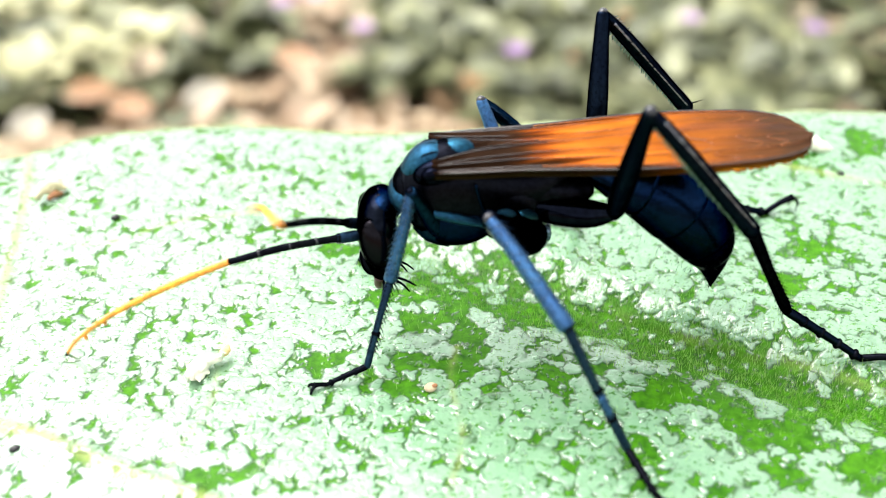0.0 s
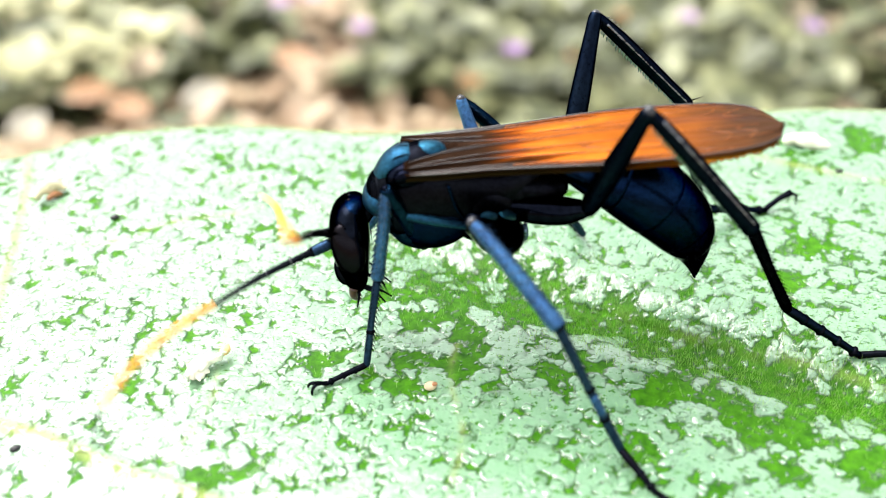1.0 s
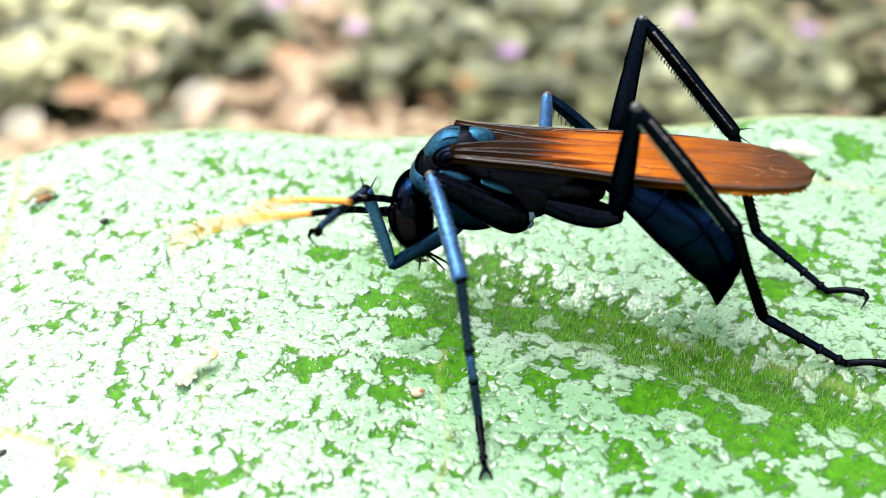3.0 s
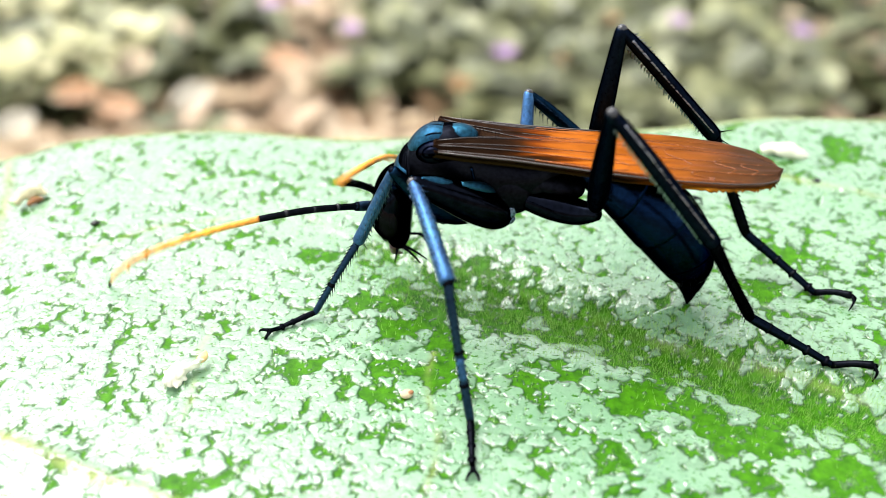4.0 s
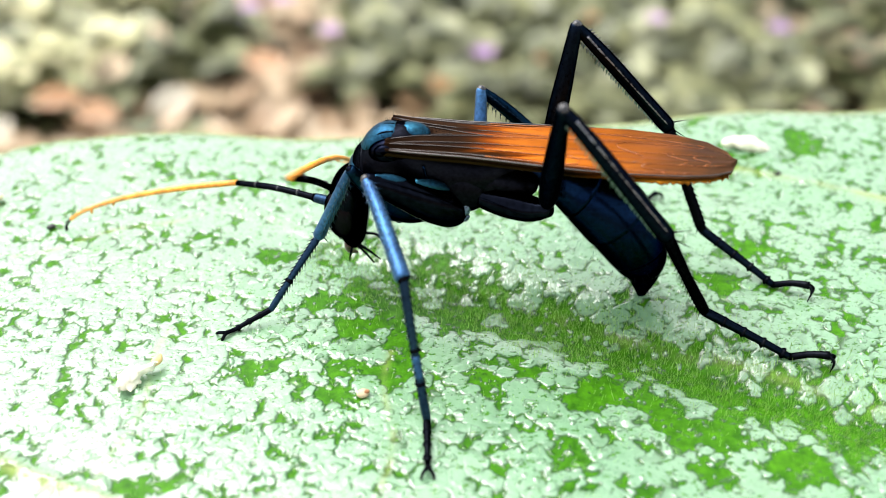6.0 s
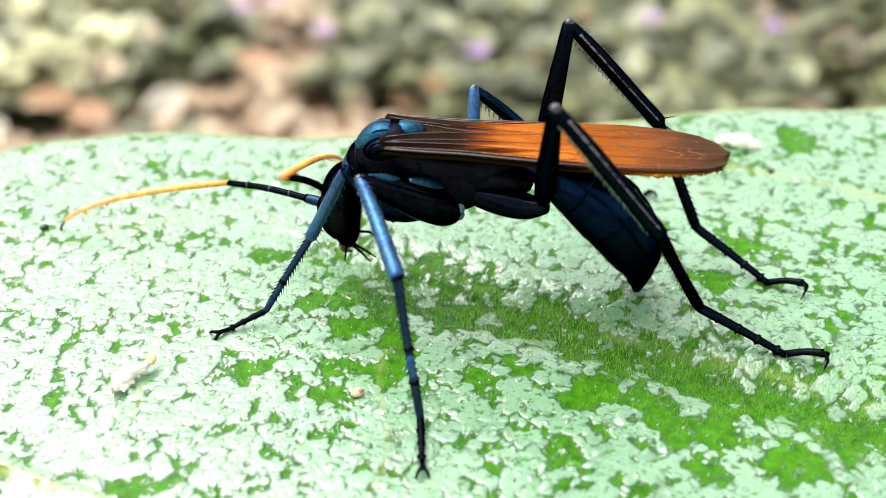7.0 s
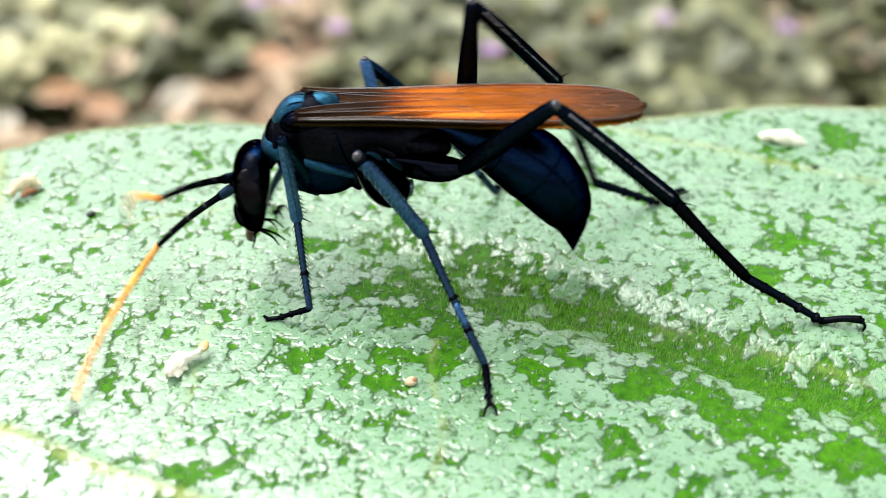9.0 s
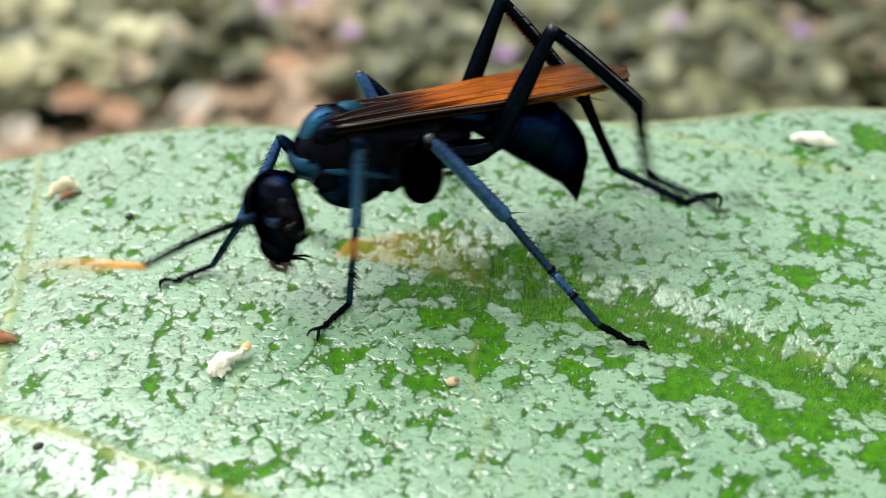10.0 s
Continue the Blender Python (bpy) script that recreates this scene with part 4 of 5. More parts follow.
    tube_t = limb([(-0.1, 0, 0), (0.4, 0, 0), (lb * 0.5, 0, 0.06), (lb * 0.96, 0, 0), (lb + 0.05, 0, 0)], [0.25, fat[2], fat[2] * 0.85, fat[2] * 0.9, 0.2], 12, steps=16)
    basi = part("basitarsus", tube_t, BLACK if kind == "hind" else TARSUS_BLUE, wasp)
    for f in {"fore": (0.62,), "mid": (0.50, 0.74), "hind": ()}[kind]:
        part("tarsal_joint", limb([(lb * f - 0.5, 0, 0.03), (lb * f, 0, 0.03), (lb * f + 0.15, 0, 0.03)], [fat[2] * 0.7, fat[2] * 1.12, fat[2] * 0.5], 10, steps=6), BLACK, basi)
    if kind == "mid":
        part("tarsal_band", limb([(lb * 0.53, 0, 0.05), (lb * 0.62, 0, 0.05), (lb * 0.70, 0, 0.04)], [fat[2] * 0.88] * 3, 12, steps=6), LEG_BLUE, basi, "light blue tarsal joint")
    sp = bmesh.new()
    for k in range(18 if kind == "hind" else 15):
        x = lb * (0.05 + 0.9 * k / 17)
        for ang in (0.8, 2.6, 4.4):
            if x < lb:
                thorn(sp, (x, math.sin(ang) * fat[2] * 0.8, math.cos(ang) * fat[2] * 0.8), (1.2, math.sin(ang), math.cos(ang)), rng.uniform(0.55, 1.0), 0.085)
    part("bristle_fringe", sp, BLACK, basi)
    tarsus = part("tarsus", limb([(-0.05, 0, 0), (0.3, 0, 0), (la * 0.6, 0, 0.05), (la, 0, 0)], [0.2, fat[2] * 0.8, fat[2] * 0.66, fat[2] * 0.55], 12, steps=14), BLACK if kind != "hind" else HIND_BLACK, wasp)
    n = 4 if kind == "hind" else 3
    for k in range(n):
        x = la * (k + 1) / (n + 0.4)
        part("tarsal_joint", limb([(x - 0.35, 0, 0), (x, 0, 0), (x + 0.12, 0, 0)], [fat[2] * 0.6, fat[2] * 0.98, fat[2] * 0.45], 10, steps=6), BLACK, tarsus)
        b2 = bmesh.new()
        for sgn in (1, -1):
            thorn(b2, (x, sgn * fat[2] * 0.6, -0.1), (0.9, sgn * 0.7, -0.3), 0.5, 0.05)
        part("bristle_fringe", b2, BLACK, tarsus)
    tip = {"fore": 0.9, "mid": 0.9, "hind": 2.8}[kind]
    rise = 2.5 if kind == "hind" else 0.6
    part("foot", limb([(la - 0.1, 0, 0), (la + tip * 0.45, 0, rise * 0.6), (la + tip, 0, rise)], [fat[2] * 0.6, fat[2] * 0.55, fat[2] * 0.7], 10, steps=8), BLACK, tarsus)
    for s in (1, -1):
        part("claw", limb([(la + tip, 0.1 * s, rise), (la + tip + 0.6, 0.5 * s, rise - 0.2), (la + tip + 0.9, 0.65 * s, rise - 1.4)], [0.2, 0.15, 0.04], 8, steps=8), BLACK, tarsus)
    return {"femur": femur, "tibia": tibia, "basitarsus": basi, "tarsus": tarsus}


def build_antenna(wasp):
    la, lb = ANTENNA
    root = part("antenna", limb([(0, 0, 0), (0.5, 0, 0), (2.4, 0, 0.1), (3.0, 0, 0.15), (la * 0.6, 0, 0.35), (la, 0, 0)], [0.40, 0.52, 0.50, 0.36, 0.36, 0.33], 12, steps=22), BLACK, wasp, "black antenna base")
    part("scape", limb([(-0.3, 0, 0), (0.6, 0, 0), (2.2, 0, 0.08), (2.7, 0, 0.1)], [0.36, 0.54, 0.52, 0.3], 12, steps=10), TARSUS_BLUE, root, "bluish first antenna joint")
    for f in (0.35, 0.55, 0.78):
        part("antenna_ring", limb([(la * f - 0.12, 0, 0.33), (la * f, 0, 0.33), (la * f + 0.12, 0, 0.33)], [0.345, 0.385, 0.345], 12, steps=4), JOINT, root)
    lash = part("antenna_lash", limb([(-0.15, 0, 0), (lb * 0.3, 0, 0.75), (lb * 0.62, 0, 1.05), (lb * 0.88, 0, 0.55), (lb, 0, -0.25)], [0.33, 0.32, 0.28, 0.22, 0.19], 12, steps=26), ORANGE, wasp, "long orange antenna lash")
    part("antenna_tip", limb([(lb, 0, -0.25), (lb + 0.9, 0, -0.85), (lb + 1.35, 0, -1.7), (lb + 1.3, 0, -2.5)], [0.19, 0.17, 0.15, 0.10], 10, steps=12), BLACK, lash, "dark curled antenna tip")
    for k in range(1, 7):
        i = k / 7
        z = float(spline([(0.0,), (0.75,), (1.05,), (0.55,), (-0.25,)], 101)[int(100 * min(i * 1.0, 1))][0])
        part("antenna_ring", limb([(lb * i - 0.06, 0, z), (lb * i, 0, z), (lb * i + 0.06, 0, z)], [0.27 - 0.02 * k / 3, 0.335 - 0.09 * i * i, 0.27 - 0.02 * k / 3], 10, steps=4), ORANGE, lash)
    return root, lash


WASP = tagged(new("wasp"), "large blue-black spider wasp with orange wings, walking on a wet leaf", "wasp")
build_thorax(WASP)
WASP_ABDOMEN = build_abdomen(WASP)
WASP_HEAD = build_head(WASP)
WASP_LEGS = {(k, s): build_leg(k, s, WASP) for k in ("fore", "mid", "hind") for s in (1, -1)}
WASP_ANTENNAE = {s: build_antenna(WASP) for s in (1, -1)}
WASP_WINGS = {1: [build_wing("forewing", 1, WING, 0.0, 1.0, WASP, "folded orange forewing with black base"), build_wing("hindwing", 1, UNDERWING, 0.5, 0.985, WASP, "amber hindwing with a ragged edge", 0.35)],
              -1: [build_wing("forewing", -1, WING, 0.35, 1.0, WASP, "folded orange forewing with black base"), build_wing("hindwing", -1, UNDERWING, 1.0, 0.9, WASP, "amber hindwing with a ragged edge", 0.35)]}


# ---- bits lying on the leaf ----
def lying(name, label, category, x, y, turn, lift=0.0, tilt=(0, 0)):
    ob = tagged(new(name), label, category)
    ob.matrix_world = pose(x, y, leaf_top(x, y) + lift, tilt[0], tilt[1], turn)
    return ob


CREAM = simple("cream_husk", (0.95, 0.88, 0.68), 0.6, var=0.2, scale=900.0, bumpd=0.0002)
OCHRE = simple("ochre_tip", (0.80, 0.56, 0.24), 0.5, scale=1200.0)
TAN = simple("tan_chaff", (0.55, 0.44, 0.28), 0.7, scale=900.0, bumpd=0.0002)
PALE_TAN = simple("pale_tan_bark", (0.74, 0.65, 0.42), 0.7, scale=900.0, bumpd=0.0002)
RUSTY = simple("brown_scrap", (0.30, 0.13, 0.05), 0.6, scale=900.0, bumpd=0.0002)
SOOT = simple("black_speck", (0.01, 0.01, 0.01), 0.5)

seed = lying("seed_husk", "cream curled seed husk with an ochre tip on wet leaf", "seed", -0.0238, 0.0697, 58, 0.0007)
part("husk", crumple(crumple(limb([(-1.9, -0.1, 0), (-0.9, 0.1, 0.15), (0.3, 0.25, 0.2), (1.6, -0.15, 0.3), (2.7, -0.5, 0.5)], [0.45, 0.85, 0.75, 0.5, 0.36], 22, steps=34), 0.0007, 700.0), 0.00035, 2100.0), CREAM, seed)
part("tip", limb([(2.5, -0.45, 0.4), (3.1, -0.6, 0.5), (3.7, -0.3, 0.5)], [0.34, 0.46, 0.2], 12, steps=8), OCHRE, seed, "ochre yellow tip")

chaff = lying("pale_chaff", "flat cream flake of chaff lying on wet leaf", "chaff", 0.0477, 0.1112, -14, 0.0007)
part("flake", crumple(limb([(-3.0, 0, 0), (-1.4, 0.2, 0.1), (0.6, 0.1, 0.15), (2.2, -0.1, 0.05), (3.0, -0.2, 0)], [0.25, 0.85, 0.95, 0.8, 0.35], 12, steps=16), 0.0004, 900.0), CREAM, chaff)

curl = lying("curled_chip", "small curled tan chip of bark on wet leaf", "chip", -0.0480, 0.1005, 40, 0.0008)
part("shell", crumple(limb([(-1.8, 0, -0.2), (-0.8, 0.5, 0.5), (0.6, 0.5, 0.6), (1.7, 0, -0.1)], [0.4, 0.8, 0.8, 0.4], 12, steps=14), 0.0004, 900.0), PALE_TAN, curl)
# a brown strip stands for the dark inside the chip's hollow
part("hollow_shade", limb([(-0.9, -0.7, -0.3), (0.2, -0.6, -0.1), (1.1, -0.7, -0.3)], [0.25, 0.42, 0.2], 10, steps=8), RUSTY, curl, "shade of the hollow side, as a brown strip")

grain = lying("seed_grain", "tiny round brown seed on wet leaf", "seed", -0.0012, 0.0676, 20, 0.0004)
part("grain_body", ellipsoid((0, 0, 0), (0.65, 0.5, 0.42)), TAN, grain)
part("grain_scar", ellipsoid((0.35, -0.2, 0.3), (0.3, 0.22, 0.2)), RUSTY, grain)

scrap = lying("brown_scrap", "pointed brown scrap of dry leaf on wet leaf", "scrap", -0.0485, 0.0748, 0, 0.0006)
part("scrap_body", crumple(limb([(-3.6, 0.3, 0), (-1.0, 0.2, 0.2), (1.4, 0.1, 0.2), (3.0, 0, 0)], [0.5, 0.85, 0.7, 0.15], 10, steps=14), 0.0004, 900.0), RUSTY, scrap)

for x, y in ((0.0502, 0.1049), (-0.0392, 0.0605), (-0.0390, 0.0956)):
    fleck = lying("dirt_fleck", "tiny black fleck of dirt on wet leaf", "dirt", x, y, 30, 0.0002)
    tagged(fleck, group="dirt flecks")
    part("fleck_body", ellipsoid((0, 0, 0), (0.55, 0.4, 0.3), u=10, v=8), SOOT, fleck)


# ---- the path of the wasp: seconds, then millimetres and degrees ----
BODY_KEYS = (
    [(0, 3.9, 78.4, 367, 3.9, 3.9, -0.5), (0.5, 3.7, 78.5, 367.3, 4.4, 3.6, -0.7), (1, 1.5, 78.1, 366.9, 4.4, 5.9, 0.7), (1.5, 1.7, 79.1, 367.1, 1.7, 5.9, 0.8), (1.8, 5.4, 80.6, 367.3, -2, 5.1, 2.8), (2, 7.3, 79.89, 367.24, -0.6, 1, 0.3), (2.5, 8.3, 81.5, 366.31, -3.3, 2, 0.8), (2.7, 7.5, 82.1, 365.91, -5.5, 2.3, 0.8), (3.8, 6.5, 84.2, 365.61, -5.9, 0.8, 0.7), (4.5, 6.4, 84.9, 365.11, -6.7, 1, 0.7)]
    + [(5.5, 6.4, 85.1, 364.91, -7.6, 1.6, 0.7), (7, 6.5, 84.8, 365.11, -5.9, 0.9, 1.7), (7.5, 4.3, 86, 364.91, -4.9, 0.7, 1.6), (8, 1.7, 86.8, 364.91, -5, 0.3, 1.3), (8.5, -2.2, 87.26, 365.53, -4.6, 1.6, 0.1), (8.8, -4.2, 86.92, 365.52, -2.9, 2.5, 0.8), (9, -7.2, 86.8, 366.3, -2.3, 3.9, 2.0), (9.3, -9.6, 88.2, 365.4, 3.4, 2.7, 3.4), (9.5, -11.5, 87.4, 365.2, 6.3, 3.3, 4.8), (9.8, -11.8, 87.9, 364.8, 11.4, 4.9, 5.6), (10, -9, 87.5, 365.4, 20.9, 2.2, 9.6)]
)
HEAD_KEYS = (
    [(0, 2.3, 1.7, 0.8, -0.2, 0.5), (0.5, 0.9, -0.3, 3.0, -0.0, 0.8), (1, 0.7, 1.6, 6.8, 0.2, 0.4), (1.5, 1.4, 0.8, -1.6, 0.3, 0.8), (1.8, -11.2, 8.5, -5.0, -0.7, 0.7), (2, -4.7, 18.3, -5.7, -1.8, 0.1), (2.5, -12.8, 14.8, -4.2, -1.9, 0.2)]
    + [(2.7, -12.4, 12.6, -5.3, -1.4, 0.1), (3.8, -9.2, 6.6, -6.8, -1.1, -0.2), (4.5, -13.7, 6.6, -5.5, -1.1, -0.1), (5.5, -12.6, 2.8, -4.9, -1.2, -0.2), (7, -11.5, 5.0, -8.2, -1.0, -0.2)]
    + [(7.5, -9.4, 5.2, -10.1, -0.8, -0.3), (8, -3.0, 6.9, -2.9, -0.0, -0.1), (8.5, 0.1, 1.8, -8.7, -0.1, -0.0), (8.8, 7.9, -0.3, -3.2, -0.2, 0.1), (9, 12.0, -4.4, 2.8, -0.1, -0.1)]
    + [(9.3, 15.4, 3.1, 0.4, 0.4, 0.1), (9.5, 15.7, 0.3, -1.3, 0.7, 0.1), (9.8, 32.4, -1.6, 1.2, 1.3, 0.2), (10, 28.2, 2.2, -3.3, 1.0, -0.0)]
)
# how far the wings are rolled towards the far side: seconds and degrees
WING_TILT = [(0, 0), (2.5, 1), (7, 1.5), (8, 4), (8.8, 5), (9, 6), (9.3, 4), (10, 0)]
WING_KEYS = (
    [(0, -4.2, 2.6), (0.5, -4.2, 2.6), (1, -4.2, 2.2), (1.5, -4.2, 2.3), (1.8, -4.2, 2.2), (2, -4.2, 0.8), (2.5, -4.2, 0.9)]
    + [(2.7, -3.3, 0.1), (3.8, 1.6, -2.2), (4.5, 1.7, -1.6), (5.5, 0.2, -0.7), (7, 1.3, -0.7)]
    + [(7.5, 3.0, -1.0), (8, 3.9, -1.5), (8.5, 1.6, -1.3), (8.8, 0.2, -0.4), (9, -2.9, 1.2)]
    + [(9.3, -6.7, 3.4), (9.5, -4.6, 2.0), (9.8, -1.6, 0.8), (10, 1.4, -2.5)]
)
ABDOMEN_KEYS = (
    [(0, -2.5, -0.1), (0.5, -0.6, 0.1), (1, -1.4, 0.6), (1.5, 3.1, -0.8), (1.8, -2.1, 0.0), (2, -8.5, 1.9), (2.5, -7.3, 0.4)]
    + [(2.7, -3.0, -0.0), (3.8, -1.4, -1.4), (4.5, -1.0, -3.8), (5.5, 0.8, -4.2), (7, 1.5, -3.3)]
    + [(7.5, 7.8, -3.0), (8, 1.9, -2.7), (8.5, 5.9, -2.0), (8.8, -1.5, -1.2), (9, 1.2, -0.9)]
    + [(9.3, 4.2, 0.1), (9.5, 2.3, 2.1), (9.8, 4.6, 2.3), (10, 6.5, 4.2)]
)
# legs: knee, ankle, bend and foot
LEG_KEYS = {}
LEG_KEYS["fore", 1] = (
    [(0, -2.9, 74.1, 368.8, -5.0, 72.4, 359.9, -7.5, 69.3, 351.6, -11.4, 68.0, 350.4), (0.5, -3.1, 73.8, 368.9, -5.0, 72.6, 359.9, -7.5, 69.0, 351.7, -11.4, 68.0, 350.4), (1, -5.0, 74.4, 368.8, -6.2, 72.7, 359.7, -7.8, 69.8, 351.1, -11.4, 68.0, 350.4), (1.5, -6.4, 75.7, 368.3, -6.7, 73.9, 359.2, -8.0, 70.1, 350.8, -11.4, 68.0, 350.4), (1.8, -4.0, 76.5, 367.4, -5.3, 75.5, 358.3, -7.5, 70.2, 351.0, -11.4, 68.0, 350.4), (2, -2.5, 74.3, 367.9, -4.8, 73.5, 359.0, -7.5, 70.9, 350.7, -11.4, 68.0, 350.4), (2.5, -2.2, 76.2, 366.3, -4.6, 75.7, 357.3, -7.3, 69.6, 351.0, -11.4, 68.0, 350.4)]
    + [(2.7, -4.4, 78.8, 357.8, -6.1, 79.6, 366.9, -7.7, 71.4, 370.7, -9.7, 73.0, 367.1), (3.8, -3.6, 81.5, 367.3, -6.5, 81.1, 358.5, -11.0, 79.1, 350.7, -15.0, 77.0, 350.4), (4.5, -3.5, 82.3, 367.0, -6.1, 82.8, 358.1, -10.7, 79.3, 350.9, -15.0, 77.0, 350.4), (5.5, -3.5, 82.3, 366.8, -6.0, 83.1, 357.9, -10.7, 79.0, 351.1, -15.0, 77.0, 350.4), (7, -3.3, 81.5, 367.2, -6.1, 82.0, 358.4, -10.9, 78.7, 351.2, -15.0, 77.0, 350.4)]
    + [(7.5, -5.4, 82.8, 367.0, -7.5, 84.2, 358.1, -10.9, 79.0, 351.2, -15.0, 77.0, 350.4), (8, -8.1, 83.8, 366.9, -9.5, 84.2, 357.7, -11.5, 78.9, 350.4, -15.0, 77.0, 350.4), (8.5, -11.2, 84.2, 367.5, -11.2, 82.9, 358.3, -11.4, 75.9, 352.4, -15.0, 77.0, 350.4), (8.8, -11.8, 83.2, 367.5, -11.5, 82.8, 358.2, -11.0, 75.7, 352.4, -15.0, 77.0, 350.4), (9, -13.5, 82.9, 368.5, -12.8, 82.1, 359.2, -11.5, 75.8, 352.6, -15.0, 77.0, 350.4)]
    + [(9.3, -15.6, 84.0, 367.9, -14.0, 82.6, 358.8, -12.4, 79.5, 350.2, -15.0, 77.0, 350.4), (9.5, -17.2, 82.7, 367.7, -15.0, 81.8, 358.7, -12.5, 79.0, 350.2, -14.4, 75.7, 350.9), (9.8, -16.3, 83.8, 367.6, -14.3, 83.1, 358.5, -12.1, 79.5, 350.3, -14.4, 75.7, 350.9), (10, -10.2, 83.0, 368.5, -10.8, 81.0, 359.4, -11.9, 79.3, 350.3, -14.4, 75.7, 350.9)]
)
LEG_KEYS["fore", -1] = (
    [(0, -0.5, 87.2, 363.8, -6.0, 86.9, 356.4, -8.2, 87.3, 350.8, -7.0, 85.8, 350.4), (0.5, -0.8, 87.2, 364.1, -6.3, 86.8, 356.8, -8.5, 87.3, 351.1, -7.3, 85.9, 350.4), (1, -2.9, 86.8, 363.4, -8.1, 86.3, 355.8, -10.0, 86.6, 350.4, -8.9, 85.2, 350.4), (1.5, -2.2, 87.9, 363.6, -7.5, 87.7, 356.1, -9.4, 88.0, 350.4, -8.3, 86.6, 350.4), (1.8, 2.1, 89.6, 363.5, -3.3, 89.4, 356.0, -5.3, 89.7, 350.4, -4.3, 88.1, 350.4), (2, 3.1, 88.9, 364.7, -2.7, 89.1, 357.5, -5.0, 89.7, 352.0, -4.0, 88.2, 350.4), (2.5, 4.6, 90.6, 363.7, -1.1, 91.1, 356.4, -3.2, 91.7, 350.8, -2.3, 90.1, 350.4)]
    + [(2.7, 4.1, 91.3, 363.4, -1.4, 91.9, 356.1, -3.5, 92.6, 350.5, -2.7, 91.0, 350.4), (3.8, 3.1, 93.4, 363.0, -2.6, 94.2, 355.9, -4.9, 95.0, 350.4, -4.1, 93.3, 350.4), (4.5, 3.2, 94.2, 362.6, -2.5, 95.1, 355.4, -4.7, 95.9, 350.4, -3.9, 94.2, 350.4), (5.5, 3.3, 94.4, 362.5, -2.3, 95.3, 355.2, -4.4, 96.1, 350.4, -3.7, 94.5, 350.4), (7, 3.1, 94.0, 362.6, -2.7, 94.6, 355.4, -4.9, 95.3, 350.4, -4.1, 93.6, 350.4)]
    + [(7.5, 0.7, 95.2, 362.3, -5.1, 95.7, 355.2, -7.4, 96.4, 350.4, -6.5, 94.7, 350.4), (8, -1.8, 96.0, 362.3, -7.7, 96.6, 355.2, -10.0, 97.3, 350.4, -9.1, 95.6, 350.4), (8.5, -5.6, 96.5, 362.9, -11.3, 97.1, 355.7, -13.6, 97.8, 350.4, -12.7, 96.2, 350.4), (8.8, -7.6, 96.2, 362.5, -13.3, 96.5, 355.2, -15.5, 97.2, 350.4, -14.5, 95.6, 350.4), (9, -10.6, 96.0, 363.5, -16.1, 96.5, 356.1, -18.2, 97.3, 350.5, -17.1, 95.8, 350.4)]
    + [(9.3, -13.9, 96.7, 361.7, -19.6, 96.0, 354.5, -21.8, 96.0, 350.4, -20.7, 94.5, 350.4), (9.5, -16.2, 95.7, 361.2, -21.6, 94.5, 353.9, -23.8, 94.3, 350.4, -22.6, 92.8, 350.4), (9.8, -18.9, 85.2, 366.1, -21.2, 87.6, 357.4, -27.1, 90.0, 350.7, -30.5, 87.2, 350.4), (10, -18.8, 87.7, 365.6, -22.8, 83.3, 358.6, -27.0, 85.7, 350.7, -31.2, 83.4, 350.3)]
)
